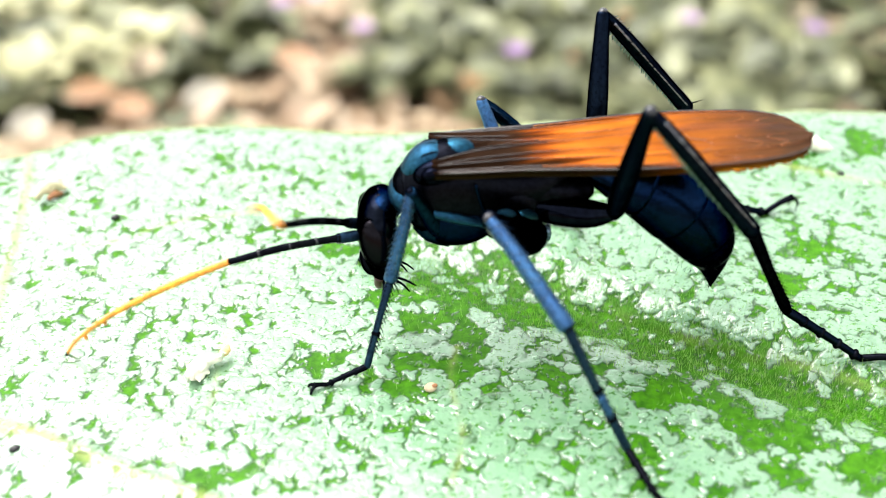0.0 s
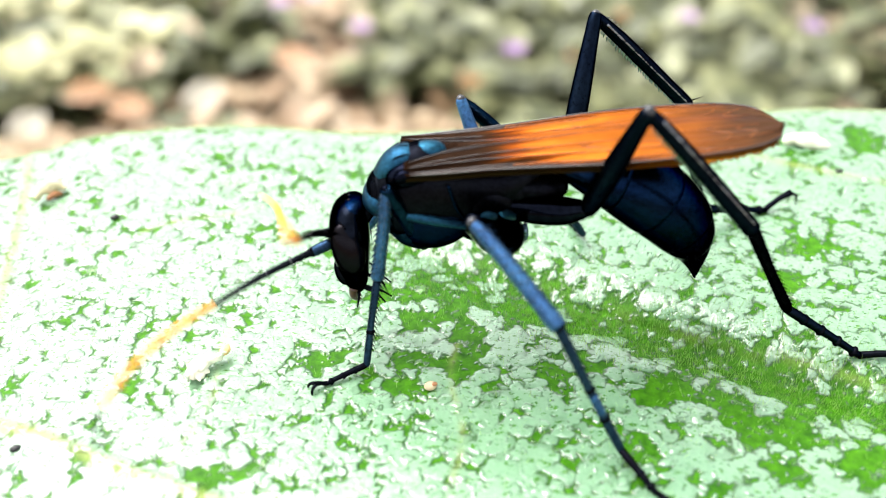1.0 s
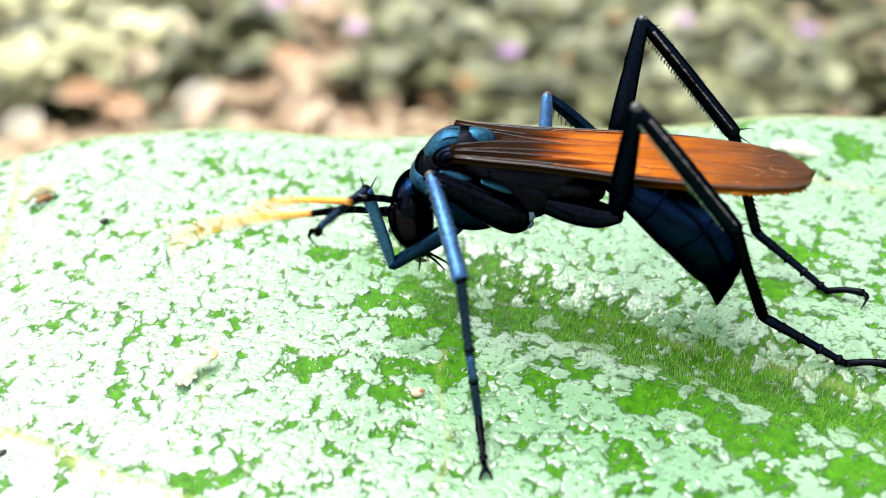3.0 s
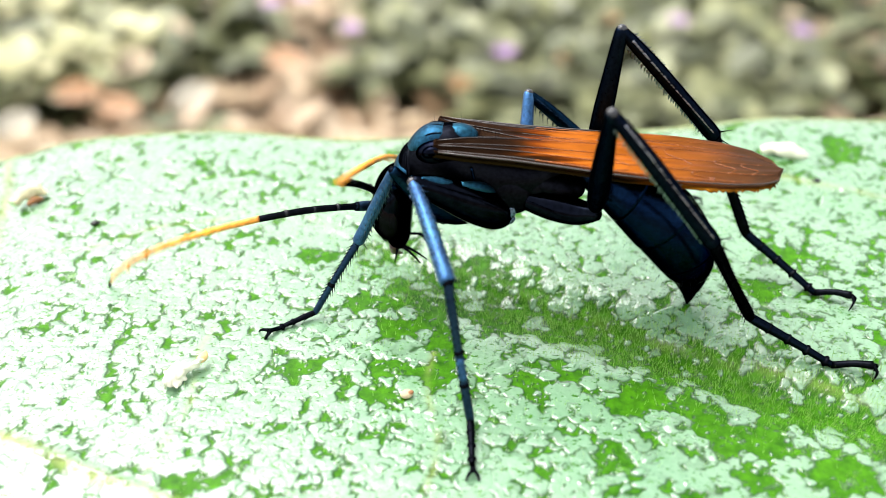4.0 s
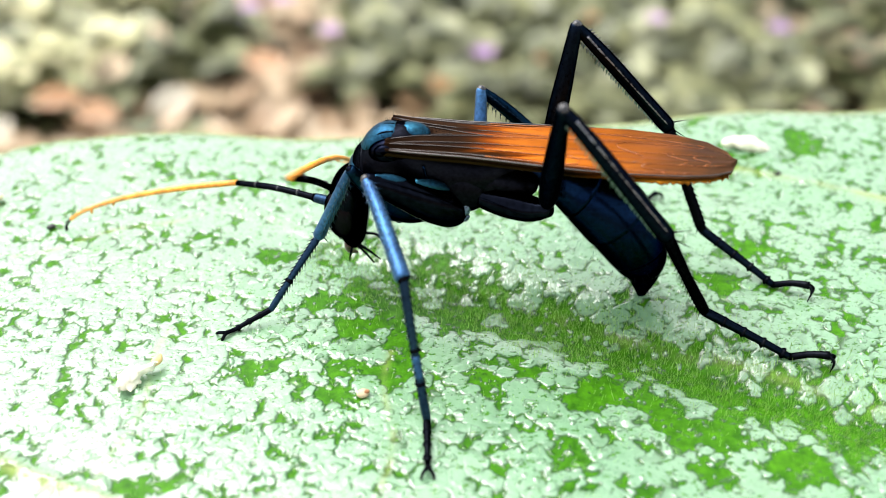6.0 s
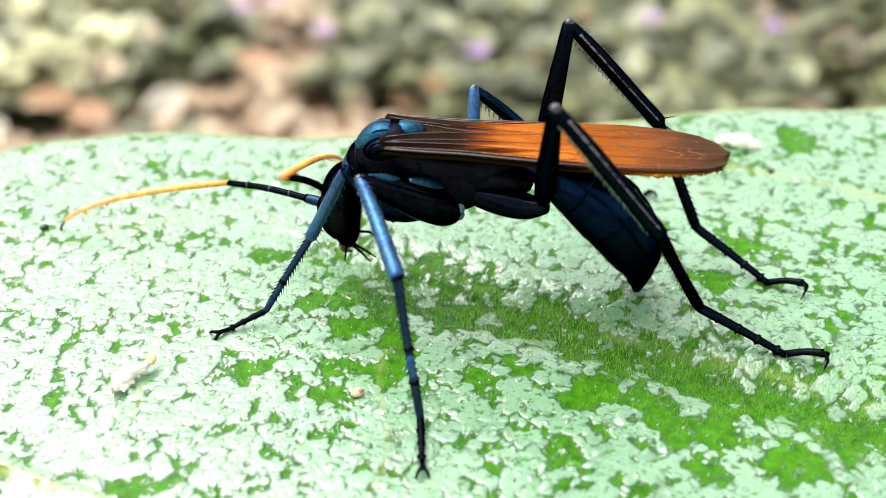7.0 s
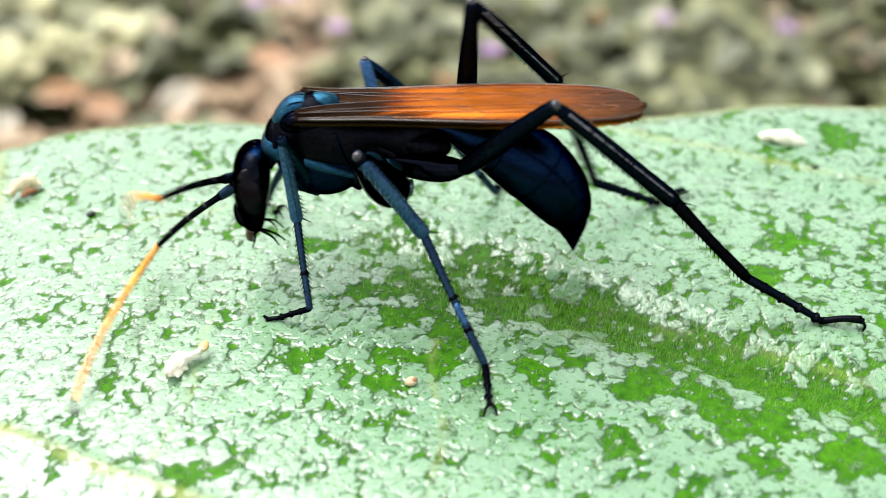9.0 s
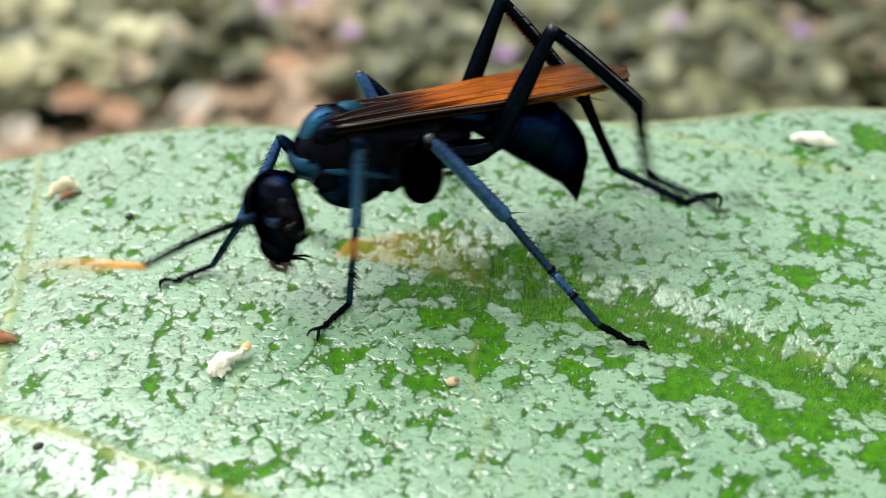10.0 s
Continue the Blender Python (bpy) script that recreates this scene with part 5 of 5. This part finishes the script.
LEG_KEYS["mid", 1] = (
    [(0, 4.2, 69.3, 369.2, 10.3, 61.1, 364.2, 16.5, 58.9, 351.4, 18.4, 54.7, 350.3), (0.5, 4.4, 69, 369.3, 10.3, 60.5, 364.6, 16.4, 58.4, 351.8, 18.4, 54.7, 350.3), (1, 2.8, 68.5, 369.2, 9.6, 60.9, 364.2, 15.9, 58.4, 351.6, 18.4, 54.7, 350.3), (1.5, 2.7, 69, 369.2, 9.7, 61.6, 364, 16.1, 59.1, 351.5, 18.4, 54.7, 350.3), (1.8, 4.2, 70.7, 368.8, 10.4, 62.7, 363.5, 16.6, 59.7, 351, 18.4, 54.7, 350.3), (2, 1.4, 74.8, 371.7, 2.9, 64, 367.9, 4.7, 62.7, 352.8, 4.9, 58.8, 350.5), (2.5, 1.7, 76.4, 370.2, 3.5, 65.8, 366.2, 4.9, 62.7, 350.9, 4.9, 58.8, 350.5), (2.7, 0.6, 77, 369.6, 2.8, 66.4, 365.6, 4.6, 63, 350.5, 4.9, 58.8, 350.5), (3.8, -0.6, 77.7, 368.4, 2.6, 67.2, 364.9, 4.9, 63.6, 350.3, 4.9, 58.8, 350.5), (4.5, -0.6, 78.4, 368, 2.7, 67.9, 364.4, 5, 63.4, 350.3, 4.9, 58.8, 350.5)]
    + [(5.5, -0.5, 78.5, 367.9, 2.9, 68.1, 364.3, 5, 63.9, 350.3, 4.9, 58.8, 350.5), (7, -0.4, 78.1, 368, 3, 67.7, 364.6, 4.9, 64.4, 350.3, 4.9, 58.8, 350.5), (7.5, -1.8, 78.3, 368, 2.4, 68.2, 364.6, 4.9, 64.6, 350.3, 4.9, 58.8, 350.5), (8, -3.4, 78.1, 368.2, 1.4, 68.2, 364.9, 5, 65.4, 350.3, 5.2, 60.9, 350.5), (8.5, -5.5, 78.1, 368.3, -0.1, 76.7, 358.2, 4.4, 65.8, 350.3, 5.2, 60.9, 350.5), (8.8, -6, 78.7, 368.1, -0.1, 77.9, 358.3, 4.6, 67.1, 350.3, 5.3, 62.4, 350.6), (9, -6.2, 78.1, 369.8, 0.1, 78.3, 360.2, 6, 69.7, 350.6, 6.2, 64.9, 350.4), (9.3, -7.6, 79.6, 369.3, -0.3, 79, 360.4, 6.3, 71.3, 350.3, 6.7, 66.6, 350.5), (9.5, -8.6, 79, 369.3, -0.9, 78.3, 360.9, 6.4, 71.3, 350.5, 6.7, 66.6, 350.5), (9.8, -5.3, 79.5, 369, 3.7, 78, 361.9, 13.4, 72.9, 352.5, 17.5, 73.3, 350.4), (10, -3.5, 80.2, 370.1, 4.3, 79.2, 361.7, 13.2, 72.2, 352.6, 17.5, 73.3, 350.4)]
)
LEG_KEYS["mid", -1] = (
    [(0, 3.6, 85.8, 371.1, 11.8, 87.2, 363.1, 15.6, 93.5, 350.9, 11.4, 94.9, 350.4), (0.5, 3.6, 85.7, 371.5, 11.7, 87.1, 363.4, 15.9, 92.6, 350.9, 11.4, 94.9, 350.4), (1, 1.7, 85.4, 371.2, 9.7, 86.9, 363.1, 16.2, 91.0, 351.0, 14.5, 95.5, 350.4), (1.5, 2.2, 86.5, 371.3, 10.5, 87.6, 363.4, 17.2, 90.8, 351.1, 19.6, 94.9, 350.4), (1.8, 11.1, 84.4, 373.1, 18.7, 86.5, 364.7, 22.0, 91.2, 351.5, 25.3, 94.6, 350.4), (2, 12.7, 90.5, 369.3, 21.5, 89.7, 362.0, 29.5, 94.5, 351.1, 33.9, 96.4, 350.5), (2.5, 13.1, 91.7, 368.9, 21.8, 91.2, 361.4, 30.7, 95.6, 351.1, 34.7, 97.9, 350.5)]
    + [(2.7, 12.5, 91.6, 369.1, 21.1, 91.6, 361.5, 30.1, 95.9, 351.2, 34.7, 97.9, 350.5), (3.8, 11.4, 93.2, 369.0, 20.1, 92.9, 361.5, 29.0, 97.2, 351.2, 32.8, 99.7, 350.5), (4.5, 11.3, 93.3, 369.1, 20.0, 93.1, 361.5, 28.8, 97.6, 351.2, 32.8, 99.7, 350.5), (5.5, 11.2, 93.0, 369.4, 19.7, 93.0, 361.6, 28.3, 97.6, 351.2, 32.8, 99.7, 350.5), (7, 11.2, 92.8, 369.4, 19.6, 92.9, 361.6, 28.1, 97.8, 351.1, 32.8, 99.7, 350.5)]
    + [(7.5, 10.0, 93.6, 369.4, 18.5, 93.6, 361.6, 27.0, 98.4, 351.1, 30.8, 100.6, 350.4), (8, 9.2, 93.6, 369.3, 17.6, 93.7, 361.5, 26.0, 98.9, 351.1, 30.8, 100.6, 350.4), (8.5, 8.0, 92.9, 369.4, 16.3, 93.6, 361.5, 23.9, 99.6, 351.0, 28.6, 100.6, 350.5), (8.8, -0.9, 92.8, 370.9, 6.9, 95.0, 362.7, 14.2, 98.8, 351.0, 17.6, 102.1, 350.4), (9, -5.9, 93.3, 371.3, 1.6, 95.4, 362.8, 9.0, 98.7, 351.0, 10.2, 103.3, 350.4)]
    + [(9.3, -9.6, 93.8, 369.9, -1.7, 95.0, 361.6, 6.2, 100.3, 350.9, 2.8, 103.7, 350.4), (9.5, -11.4, 93.2, 369.7, -3.6, 94.5, 361.3, 3.5, 101.4, 351.0, -1.0, 103.3, 350.4), (9.8, -12.2, 93.7, 369.3, -4.3, 94.7, 361.0, 1.4, 103.1, 350.9, -3.7, 103.0, 350.4), (10, -11.0, 93.3, 369.0, -3.1, 94.3, 360.7, 0.6, 104.1, 350.9, -3.7, 103.0, 350.4)]
)
LEG_KEYS["hind", 1] = (
    [(0, 16.8, 70.2, 379.4, 27.6, 70.9, 366.8, 33.4, 73.9, 354.3, 42, 72, 350.3), (0.5, 16.9, 70.2, 379.5, 27.6, 70.9, 366.9, 33.3, 73.8, 354.4, 42, 72, 350.3), (1, 16.7, 69.9, 379.4, 27.6, 70.7, 366.9, 33.2, 73.7, 354.4, 42, 72, 350.3), (1.5, 16.7, 70.2, 379.5, 27.7, 70.7, 367.1, 33.3, 73.6, 354.5, 42, 72, 350.3), (1.8, 17.1, 70.1, 379.9, 28.1, 71.7, 367.6, 33.9, 74.5, 354.1, 42, 72, 350.3), (2, 17.4, 70.4, 379.9, 28.5, 72.7, 367.7, 33.4, 74, 354.5, 42, 72, 350.3), (2.5, 18.1, 72.1, 379.4, 29, 73.8, 367, 33.4, 74.5, 354.2, 42, 72, 350.3), (2.7, 17.8, 72.4, 379.1, 28.5, 73.5, 366.5, 33.1, 74.6, 354, 42, 72, 350.3), (3.8, 16.6, 73.6, 378.3, 27.1, 72.2, 365.5, 33.2, 75.1, 353.7, 42, 72, 350.3), (4.5, 16.7, 74.1, 377.8, 27.3, 72.6, 365.1, 33.4, 75.4, 353.2, 42, 72, 350.3)]
    + [(5.5, 16.9, 74.2, 377.7, 27.4, 72.9, 364.9, 33.4, 75.5, 353.1, 42, 72, 350.3), (7, 16.7, 73.9, 377.7, 27.3, 72.9, 364.9, 33.5, 75.6, 353.4, 42, 72, 350.3), (7.5, 16.1, 74.8, 377.3, 26.9, 73.5, 364.8, 33.4, 75.7, 353.1, 42, 72, 350.3), (8, 14.2, 75.3, 377, 25.9, 73.8, 365.2, 33.1, 76.6, 353.2, 42, 73.4, 350.5), (8.5, 12.2, 75.5, 376.8, 24, 74.5, 365.2, 32.9, 76.9, 354.2, 41.6, 75.7, 350.5), (8.8, 11.8, 75.6, 375.7, 24.6, 75.8, 364.9, 32.7, 77.2, 354.3, 41.6, 75.7, 350.5), (9, 11.1, 76.1, 375.7, 24, 77.1, 364.9, 32.4, 77.7, 354.4, 41.6, 75.7, 350.5), (9.3, 10.6, 78.7, 373.8, 24.2, 78.7, 364, 32.7, 79.4, 353.7, 41.6, 75.7, 350.5), (9.5, 9.3, 78.4, 373.3, 23.3, 79.1, 364, 31.7, 79.9, 353.6, 40.2, 77.3, 350.4), (9.8, 11.7, 92.6, 365.7, 24.5, 83, 361.1, 32.4, 83.8, 350.3, 40.2, 77.3, 350.4), (10, 8.2, 87, 377.7, 19.3, 92.8, 366.7, 22.6, 97.3, 354.5, 29.8, 90.7, 354.3)]
)
LEG_KEYS["hind", -1] = (
    [(0, 14.9, 88.7, 378.7, 25.9, 92.8, 366.8, 29.5, 92.6, 353.9, 38.6, 96.4, 350.4), (0.5, 15, 89.7, 378.6, 26.1, 93.5, 366.6, 29.6, 93, 353.7, 38.6, 96.4, 350.4), (1, 14.8, 91, 377.5, 26.5, 94.4, 366, 29.5, 92.9, 353, 38.6, 96.4, 350.4), (1.5, 14.8, 90.9, 378.1, 26.4, 94, 366.5, 29.9, 93, 353.6, 38.6, 96.4, 350.4), (1.8, 15.5, 90.8, 378.5, 26.7, 94.8, 366.7, 30.7, 93.4, 354, 38.6, 96.4, 350.4), (2, 15.9, 89.8, 378.4, 27.6, 93.9, 367.1, 31.2, 92.8, 354.2, 38.6, 96.4, 350.4), (2.5, 13.6, 92.4, 375.3, 24.5, 80.9, 380.6, 27.2, 90.9, 372.2, 36.1, 89.1, 368.5), (2.7, 19.7, 90.6, 377.9, 31.8, 89.7, 366.3, 36.6, 88.7, 353.9, 43.3, 82.8, 350.4), (3.8, 19.6, 88.6, 378.8, 30.8, 89.2, 366.6, 36.2, 89.1, 353, 43.3, 82.8, 350.4), (4.5, 19.8, 89.6, 378.3, 30.9, 90.2, 366, 36.3, 88.9, 352.8, 43.3, 82.8, 350.4)]
    + [(5.5, 20, 89.4, 378.2, 31.1, 90.8, 365.9, 36.1, 89, 352.9, 43.3, 82.8, 350.4), (7, 20, 89.5, 378.2, 30.9, 91.5, 365.8, 35.9, 89, 352.8, 43.3, 82.8, 350.4), (7.5, 19.8, 89.9, 377.5, 31.1, 92.2, 365.5, 35.9, 88.8, 353, 43.3, 82.8, 350.4), (8, 18.4, 89.3, 377, 30.3, 88.5, 365.4, 36.2, 89.6, 352.3, 43.3, 82.8, 350.4), (8.5, 16.9, 89.1, 376.2, 28.8, 89.4, 364.6, 35.6, 89.9, 351.8, 43.3, 82.8, 350.4), (8.8, 6.4, 90.3, 377.9, 22, 86.9, 372.4, 32.6, 84.6, 364.5, 34.7, 92.4, 359), (9, 5, 90, 379.3, 14.8, 96.2, 367.3, 20.8, 95.2, 355.5, 28.4, 97, 350.4), (9.3, 5.5, 98.1, 376, 15.7, 103.2, 363.8, 20.9, 103.1, 351.4, 28.4, 97, 350.4), (9.5, 4.5, 98.9, 375, 15.3, 102, 362.5, 20.7, 104.7, 350.6, 26.7, 96.9, 350.4), (9.8, 4.4, 100.5, 374.5, 15.2, 103.4, 362, 21.4, 105, 350.3, 27.9, 97.3, 350.4), (10, 3.8, 97.4, 376.2, 14.6, 99.7, 363.6, 20.1, 102.9, 351.8, 27.9, 97.3, 350.4)]
)
# antennae: joint and end of the lash
ANTENNA_KEYS = {}
ANTENNA_KEYS[1] = (
    [(0, -20.0, 71.8, 362.5, -37.7, 72.4, 350.8), (0.5, -18.5, 69.3, 364.4, -35.7, 70.2, 351.7), (1, -22.6, 71.6, 356.9, -26.5, 52.2, 364.0), (1.5, -23.3, 75.3, 362.3, -41.5, 81.3, 352.9), (1.8, -17.0, 86.2, 361.0, -34.2, 97.3, 354.8), (2, -10.5, 71.3, 368.0, -26.6, 81.3, 357.9), (2.5, -9.7, 74.0, 367.3, -24.6, 85.2, 356.7)]
    + [(2.7, -10.3, 74.4, 367.0, -26.5, 84.2, 357.0), (3.8, -14.1, 77.0, 363.7, -30.8, 81.9, 351.3), (4.5, -16.0, 92.8, 358.1, -36.1, 95.7, 351.4), (5.5, -16.1, 93.1, 358.0, -36.5, 95.2, 352.0), (7, -16.3, 92.4, 358.4, -36.4, 95.3, 351.8)]
    + [(7.5, -16.7, 94.7, 356.2, -35.9, 99.4, 350.7), (8, -19.1, 78.4, 363.9, -36.8, 82.2, 352.6), (8.5, -23.0, 79.3, 365.2, -40.9, 84.2, 354.5), (8.8, -25.4, 86.0, 351.7, -27.0, 64.9, 352.4), (9, -28.7, 86.1, 352.9, -32.5, 65.3, 351.2)]
    + [(9.3, -21.0, 73.3, 357.5, -12.8, 54.2, 361.3), (9.5, -30.1, 82.7, 350.9, -24.9, 62.6, 355.5), (9.8, -18.9, 70.7, 361.0, -9.3, 53.1, 367.3), (10, -11.5, 70.8, 364.3, 2.9, 82.1, 353.2)]
)
ANTENNA_KEYS[-1] = (
    [(0, -14.0, 69.3, 368.6, -20.1, 86.7, 357.5), (0.5, -11.7, 89.5, 357.7, -16.2, 110.0, 353.6), (1, -12.8, 67.3, 368.2, -18.2, 86.1, 359.3), (1.5, -22.0, 79.0, 359.8, -37.7, 88.9, 350.7), (1.8, -1.8, 90.7, 353.2, 18.0, 95.4, 350.8), (2, -7.5, 71.3, 368.2, -21.7, 83.3, 357.6), (2.5, -7.1, 74.3, 367.4, -21.2, 86.4, 356.7)]
    + [(2.7, -7.7, 74.9, 367.1, -22.7, 85.9, 356.5), (3.8, -7.3, 77.0, 368.4, -2.0, 95.7, 359.1), (4.5, -8.2, 78.7, 368.3, -2.7, 97.0, 358.3), (5.5, -7.8, 78.7, 368.1, -2.9, 97.0, 357.9), (7, -7.6, 78.1, 368.5, -3.2, 96.5, 358.3)]
    + [(7.5, -9.6, 101.0, 357.4, -1.5, 120.0, 352.2), (8, -12.7, 79.1, 368.0, -17.5, 97.4, 357.7), (8.5, -20.9, 79.7, 365.5, -38.0, 86.6, 354.6), (8.8, -22.3, 77.8, 364.7, -25.9, 96.6, 354.9), (9, -24.3, 76.8, 365.7, -33.2, 91.9, 353.2)]
    + [(9.3, -30.9, 77.4, 361.5, -43.0, 90.6, 350.7), (9.5, -35.7, 85.0, 353.8, -36.6, 66.4, 363.7), (9.8, -35.7, 79.8, 353.9, -37.3, 61.1, 363.5), (10, -30.0, 72.6, 361.1, -45.2, 83.0, 350.8)]
)

# how far each antenna quivers: seconds and degrees
QUIVER = {1: [(0, 0.3), (0.5, 2.5), (1, 4), (1.5, 5), (2, 5), (2.4, 2), (2.5, 6), (2.7, 3), (4, 2), (4.5, 0.5), (7, 0.3), (7.3, 6), (7.5, 13), (7.7, 5), (8, 1.5), (8.5, 4), (9, 2.5), (9.5, 2.5), (9.8, 5), (10, 8)],
          -1: [(0, 4), (0.5, 10), (1, 8), (1.5, 6), (2, 5), (2.5, 6), (2.7, 4), (4, 4), (4.5, 3), (7, 3), (7.5, 13), (8, 6), (8.5, 5), (9, 6), (9.5, 2.5), (9.8, 3), (10, 9)]}


def glide(keys, times):
    """Smooth values between keys without overshoot."""
    k = np.array(keys, float)
    t, v = k[:, 0], k[:, 1:]
    h = np.diff(t)[:, None]
    d = np.diff(v, axis=0) / h
    m = np.zeros_like(v)
    both = d[:-1] * d[1:] > 0
    w1, w2 = 2 * h[1:] + h[:-1], h[1:] + 2 * h[:-1]
    with np.errstate(divide="ignore", invalid="ignore"):
        m[1:-1] = np.where(both, (w1 + w2) / (w1 / d[:-1] + w2 / d[1:]), 0.0)
    m[0], m[-1] = d[0], d[-1]
    i = np.clip(np.searchsorted(t, times, side="right") - 1, 0, len(t) - 2)
    f = ((times - t[i]) / (t[i + 1] - t[i]))[:, None]
    hh = (t[i + 1] - t[i])[:, None]
    return (2 * f ** 3 - 3 * f ** 2 + 1) * v[i] + (f ** 3 - 2 * f ** 2 + f) * hh * m[i] + (3 * f ** 2 - 2 * f ** 3) * v[i + 1] + (f ** 3 - f ** 2) * hh * m[i + 1]


def elbow(a, b, la, lb, hint):
    """The bend between two bones of lengths la and lb from a to b, towards hint."""
    ab = b - a
    d = max(1e-9, min(ab.length, (la + lb) * 0.9995))
    n = ab.normalized()
    x = (la * la - lb * lb + d * d) / (2 * d)
    h = math.sqrt(max(0.0, la * la - x * x))
    side = hint - a
    side = side - n * side.dot(n)
    return a + n * x + side.normalized() * h


def aim(origin, target, ref):
    """A pose at origin with its x axis towards target and its z axis near ref."""
    x = (target - origin).normalized()
    y = ref.cross(x)
    if y.length < 1e-4:
        y = Vector((0, 1, 0)).cross(x)
    y.normalize()
    z = x.cross(y)
    m = Matrix((x, y, z)).transposed().to_4x4()
    m.translation = origin
    return m, z


def motions():
    times = np.linspace(0, 10, 101)
    body = [pose(r[0] * MM, r[1] * MM, r[2] * MM, r[5], r[4], 180 + r[3]) for r in glide(BODY_KEYS, times)]
    inv = [m.inverted() for m in body]
    walk(WASP, list(zip(times, body)))
    heads = [pose((NECK[0] + r[3]) * MM, 0, (NECK[2] + r[4]) * MM, r[2], r[1], r[0]) for r in glide(HEAD_KEYS, times)]
    walk(WASP_HEAD, list(zip(times, heads)))
    walk(WASP_ABDOMEN, [(t, pose(*[c * MM for c in WAIST], 0, r[1], r[0])) for t, r in zip(times, glide(ABDOMEN_KEYS, times))])
    wings = glide(WING_KEYS, times)
    tilts = glide(WING_TILT, times)
    for s in (1, -1):
        for w in WASP_WINGS[s]:
            walk(w, [(t, pose(WING_ROOT[0] * MM, WING_ROOT[1] * s * MM, WING_ROOT[2] * MM, q[0] if s > 0 else 0.6 * q[0], r[1], r[0] if s > 0 else -7.5 + 0.5 * r[0])) for t, r, q in zip(times, wings, tilts)])
    for (kind, s), bones in WASP_LEGS.items():
        lf, lt, lb, la = (v * MM for v in LENGTHS[kind])
        hx, hy, hz = HIPS[kind]
        rows = {name: [] for name in bones}
        refs = {name: Vector((0, 0, 1)) for name in bones}
        refs["tibia"] = refs["basitarsus"] = Vector((1, 0, 0.3))
        for t, r, m, sway in zip(times, glide(LEG_KEYS[kind, s], times), inv, glide(HIP_SWAY[kind], times)):
            if kind == "mid" and s < 0:
                sway = sway * 0.0
            hip = Vector((hx + sway[0], hy * s + sway[1], hz + sway[2])) * MM
            # feet rest on the blade where they are down
            for i, gap in ((6, 0.6), (9, 0.35)):
                top = leaf_top(r[i] * MM, r[i + 1] * MM) / MM + gap
                if r[i + 2] < 350.0 + (2.0 if i == 9 else 0.0) or r[i + 2] < top:
                    r[i + 2] = top
            knee, ankle, low, foot = (m @ (Vector(r[i:i + 3]) * MM) for i in (0, 3, 6, 9))
            reach = (lb + la) * 0.999
            if (ankle - foot).length > reach:
                ankle = foot + (ankle - foot).normalized() * reach
            reach = (lf + lt) * 0.999
            if (ankle - hip).length > reach:
                ankle = hip + (ankle - hip).normalized() * reach
            knee = elbow(hip, ankle, lf, lt, knee)
            knee2 = knee + (ankle - knee).normalized() * lt
            bend = elbow(knee2, foot, lb, la, low)
            end = bend + (foot - bend).normalized() * la
            for name, a, b in (("femur", hip, knee), ("tibia", knee, knee2), ("basitarsus", knee2, bend), ("tarsus", bend, end)):
                p, refs[name] = aim(a, b, refs[name])
                rows[name].append((t, p))
        for name, ob in bones.items():
            walk(ob, rows[name])
    # the antennae quiver, so their swing is keyed thirty times a second
    quick = np.linspace(0, 10, 301)
    inv = [pose(r[0] * MM, r[1] * MM, r[2] * MM, r[5], r[4], 180 + r[3]).inverted() for r in glide(BODY_KEYS, quick)]
    heads = [pose((NECK[0] + r[3]) * MM, 0, (NECK[2] + r[4]) * MM, r[2], r[1], r[0]) for r in glide(HEAD_KEYS, quick)]
    for s, (root, lash) in WASP_ANTENNAE.items():
        a_rows, l_rows = [], []
        base = Vector((SCAPE[0] - NECK[0], SCAPE[1] * s, SCAPE[2] - NECK[2])) * MM
        ref, ref2 = Vector((0, 0, 1)), Vector((0, 0, 1))
        for k, (t, r, m, h) in enumerate(zip(quick, glide(ANTENNA_KEYS[s], quick), inv, heads)):
            swing = float(np.interp(t, *zip(*QUIVER[s]))) * math.sin(2 * math.pi * k / 5)
            axis = Vector((0.3, 1.0, 0.5 * s)).normalized()
            b = h @ base
            j, e = (m @ (Vector(r[i:i + 3]) * MM) for i in (0, 3))
            lead = Matrix.Rotation(radians(swing), 3, axis) @ (j - b)
            tail = Matrix.Rotation(radians(1.8 * swing), 3, axis) @ (e - j)
            p, ref = aim(b, b + lead, ref * 0.8 + Vector((0, 0, 0.2)))
            j = b + lead.normalized() * (ANTENNA[0] * MM)
            q, ref2 = aim(j, j + tail, ref2 * 0.8 + Vector((0, 0, 0.2)))
            a_rows.append((t, p))
            l_rows.append((t, q))
        walk(root, a_rows)
        walk(lash, l_rows)


motions()
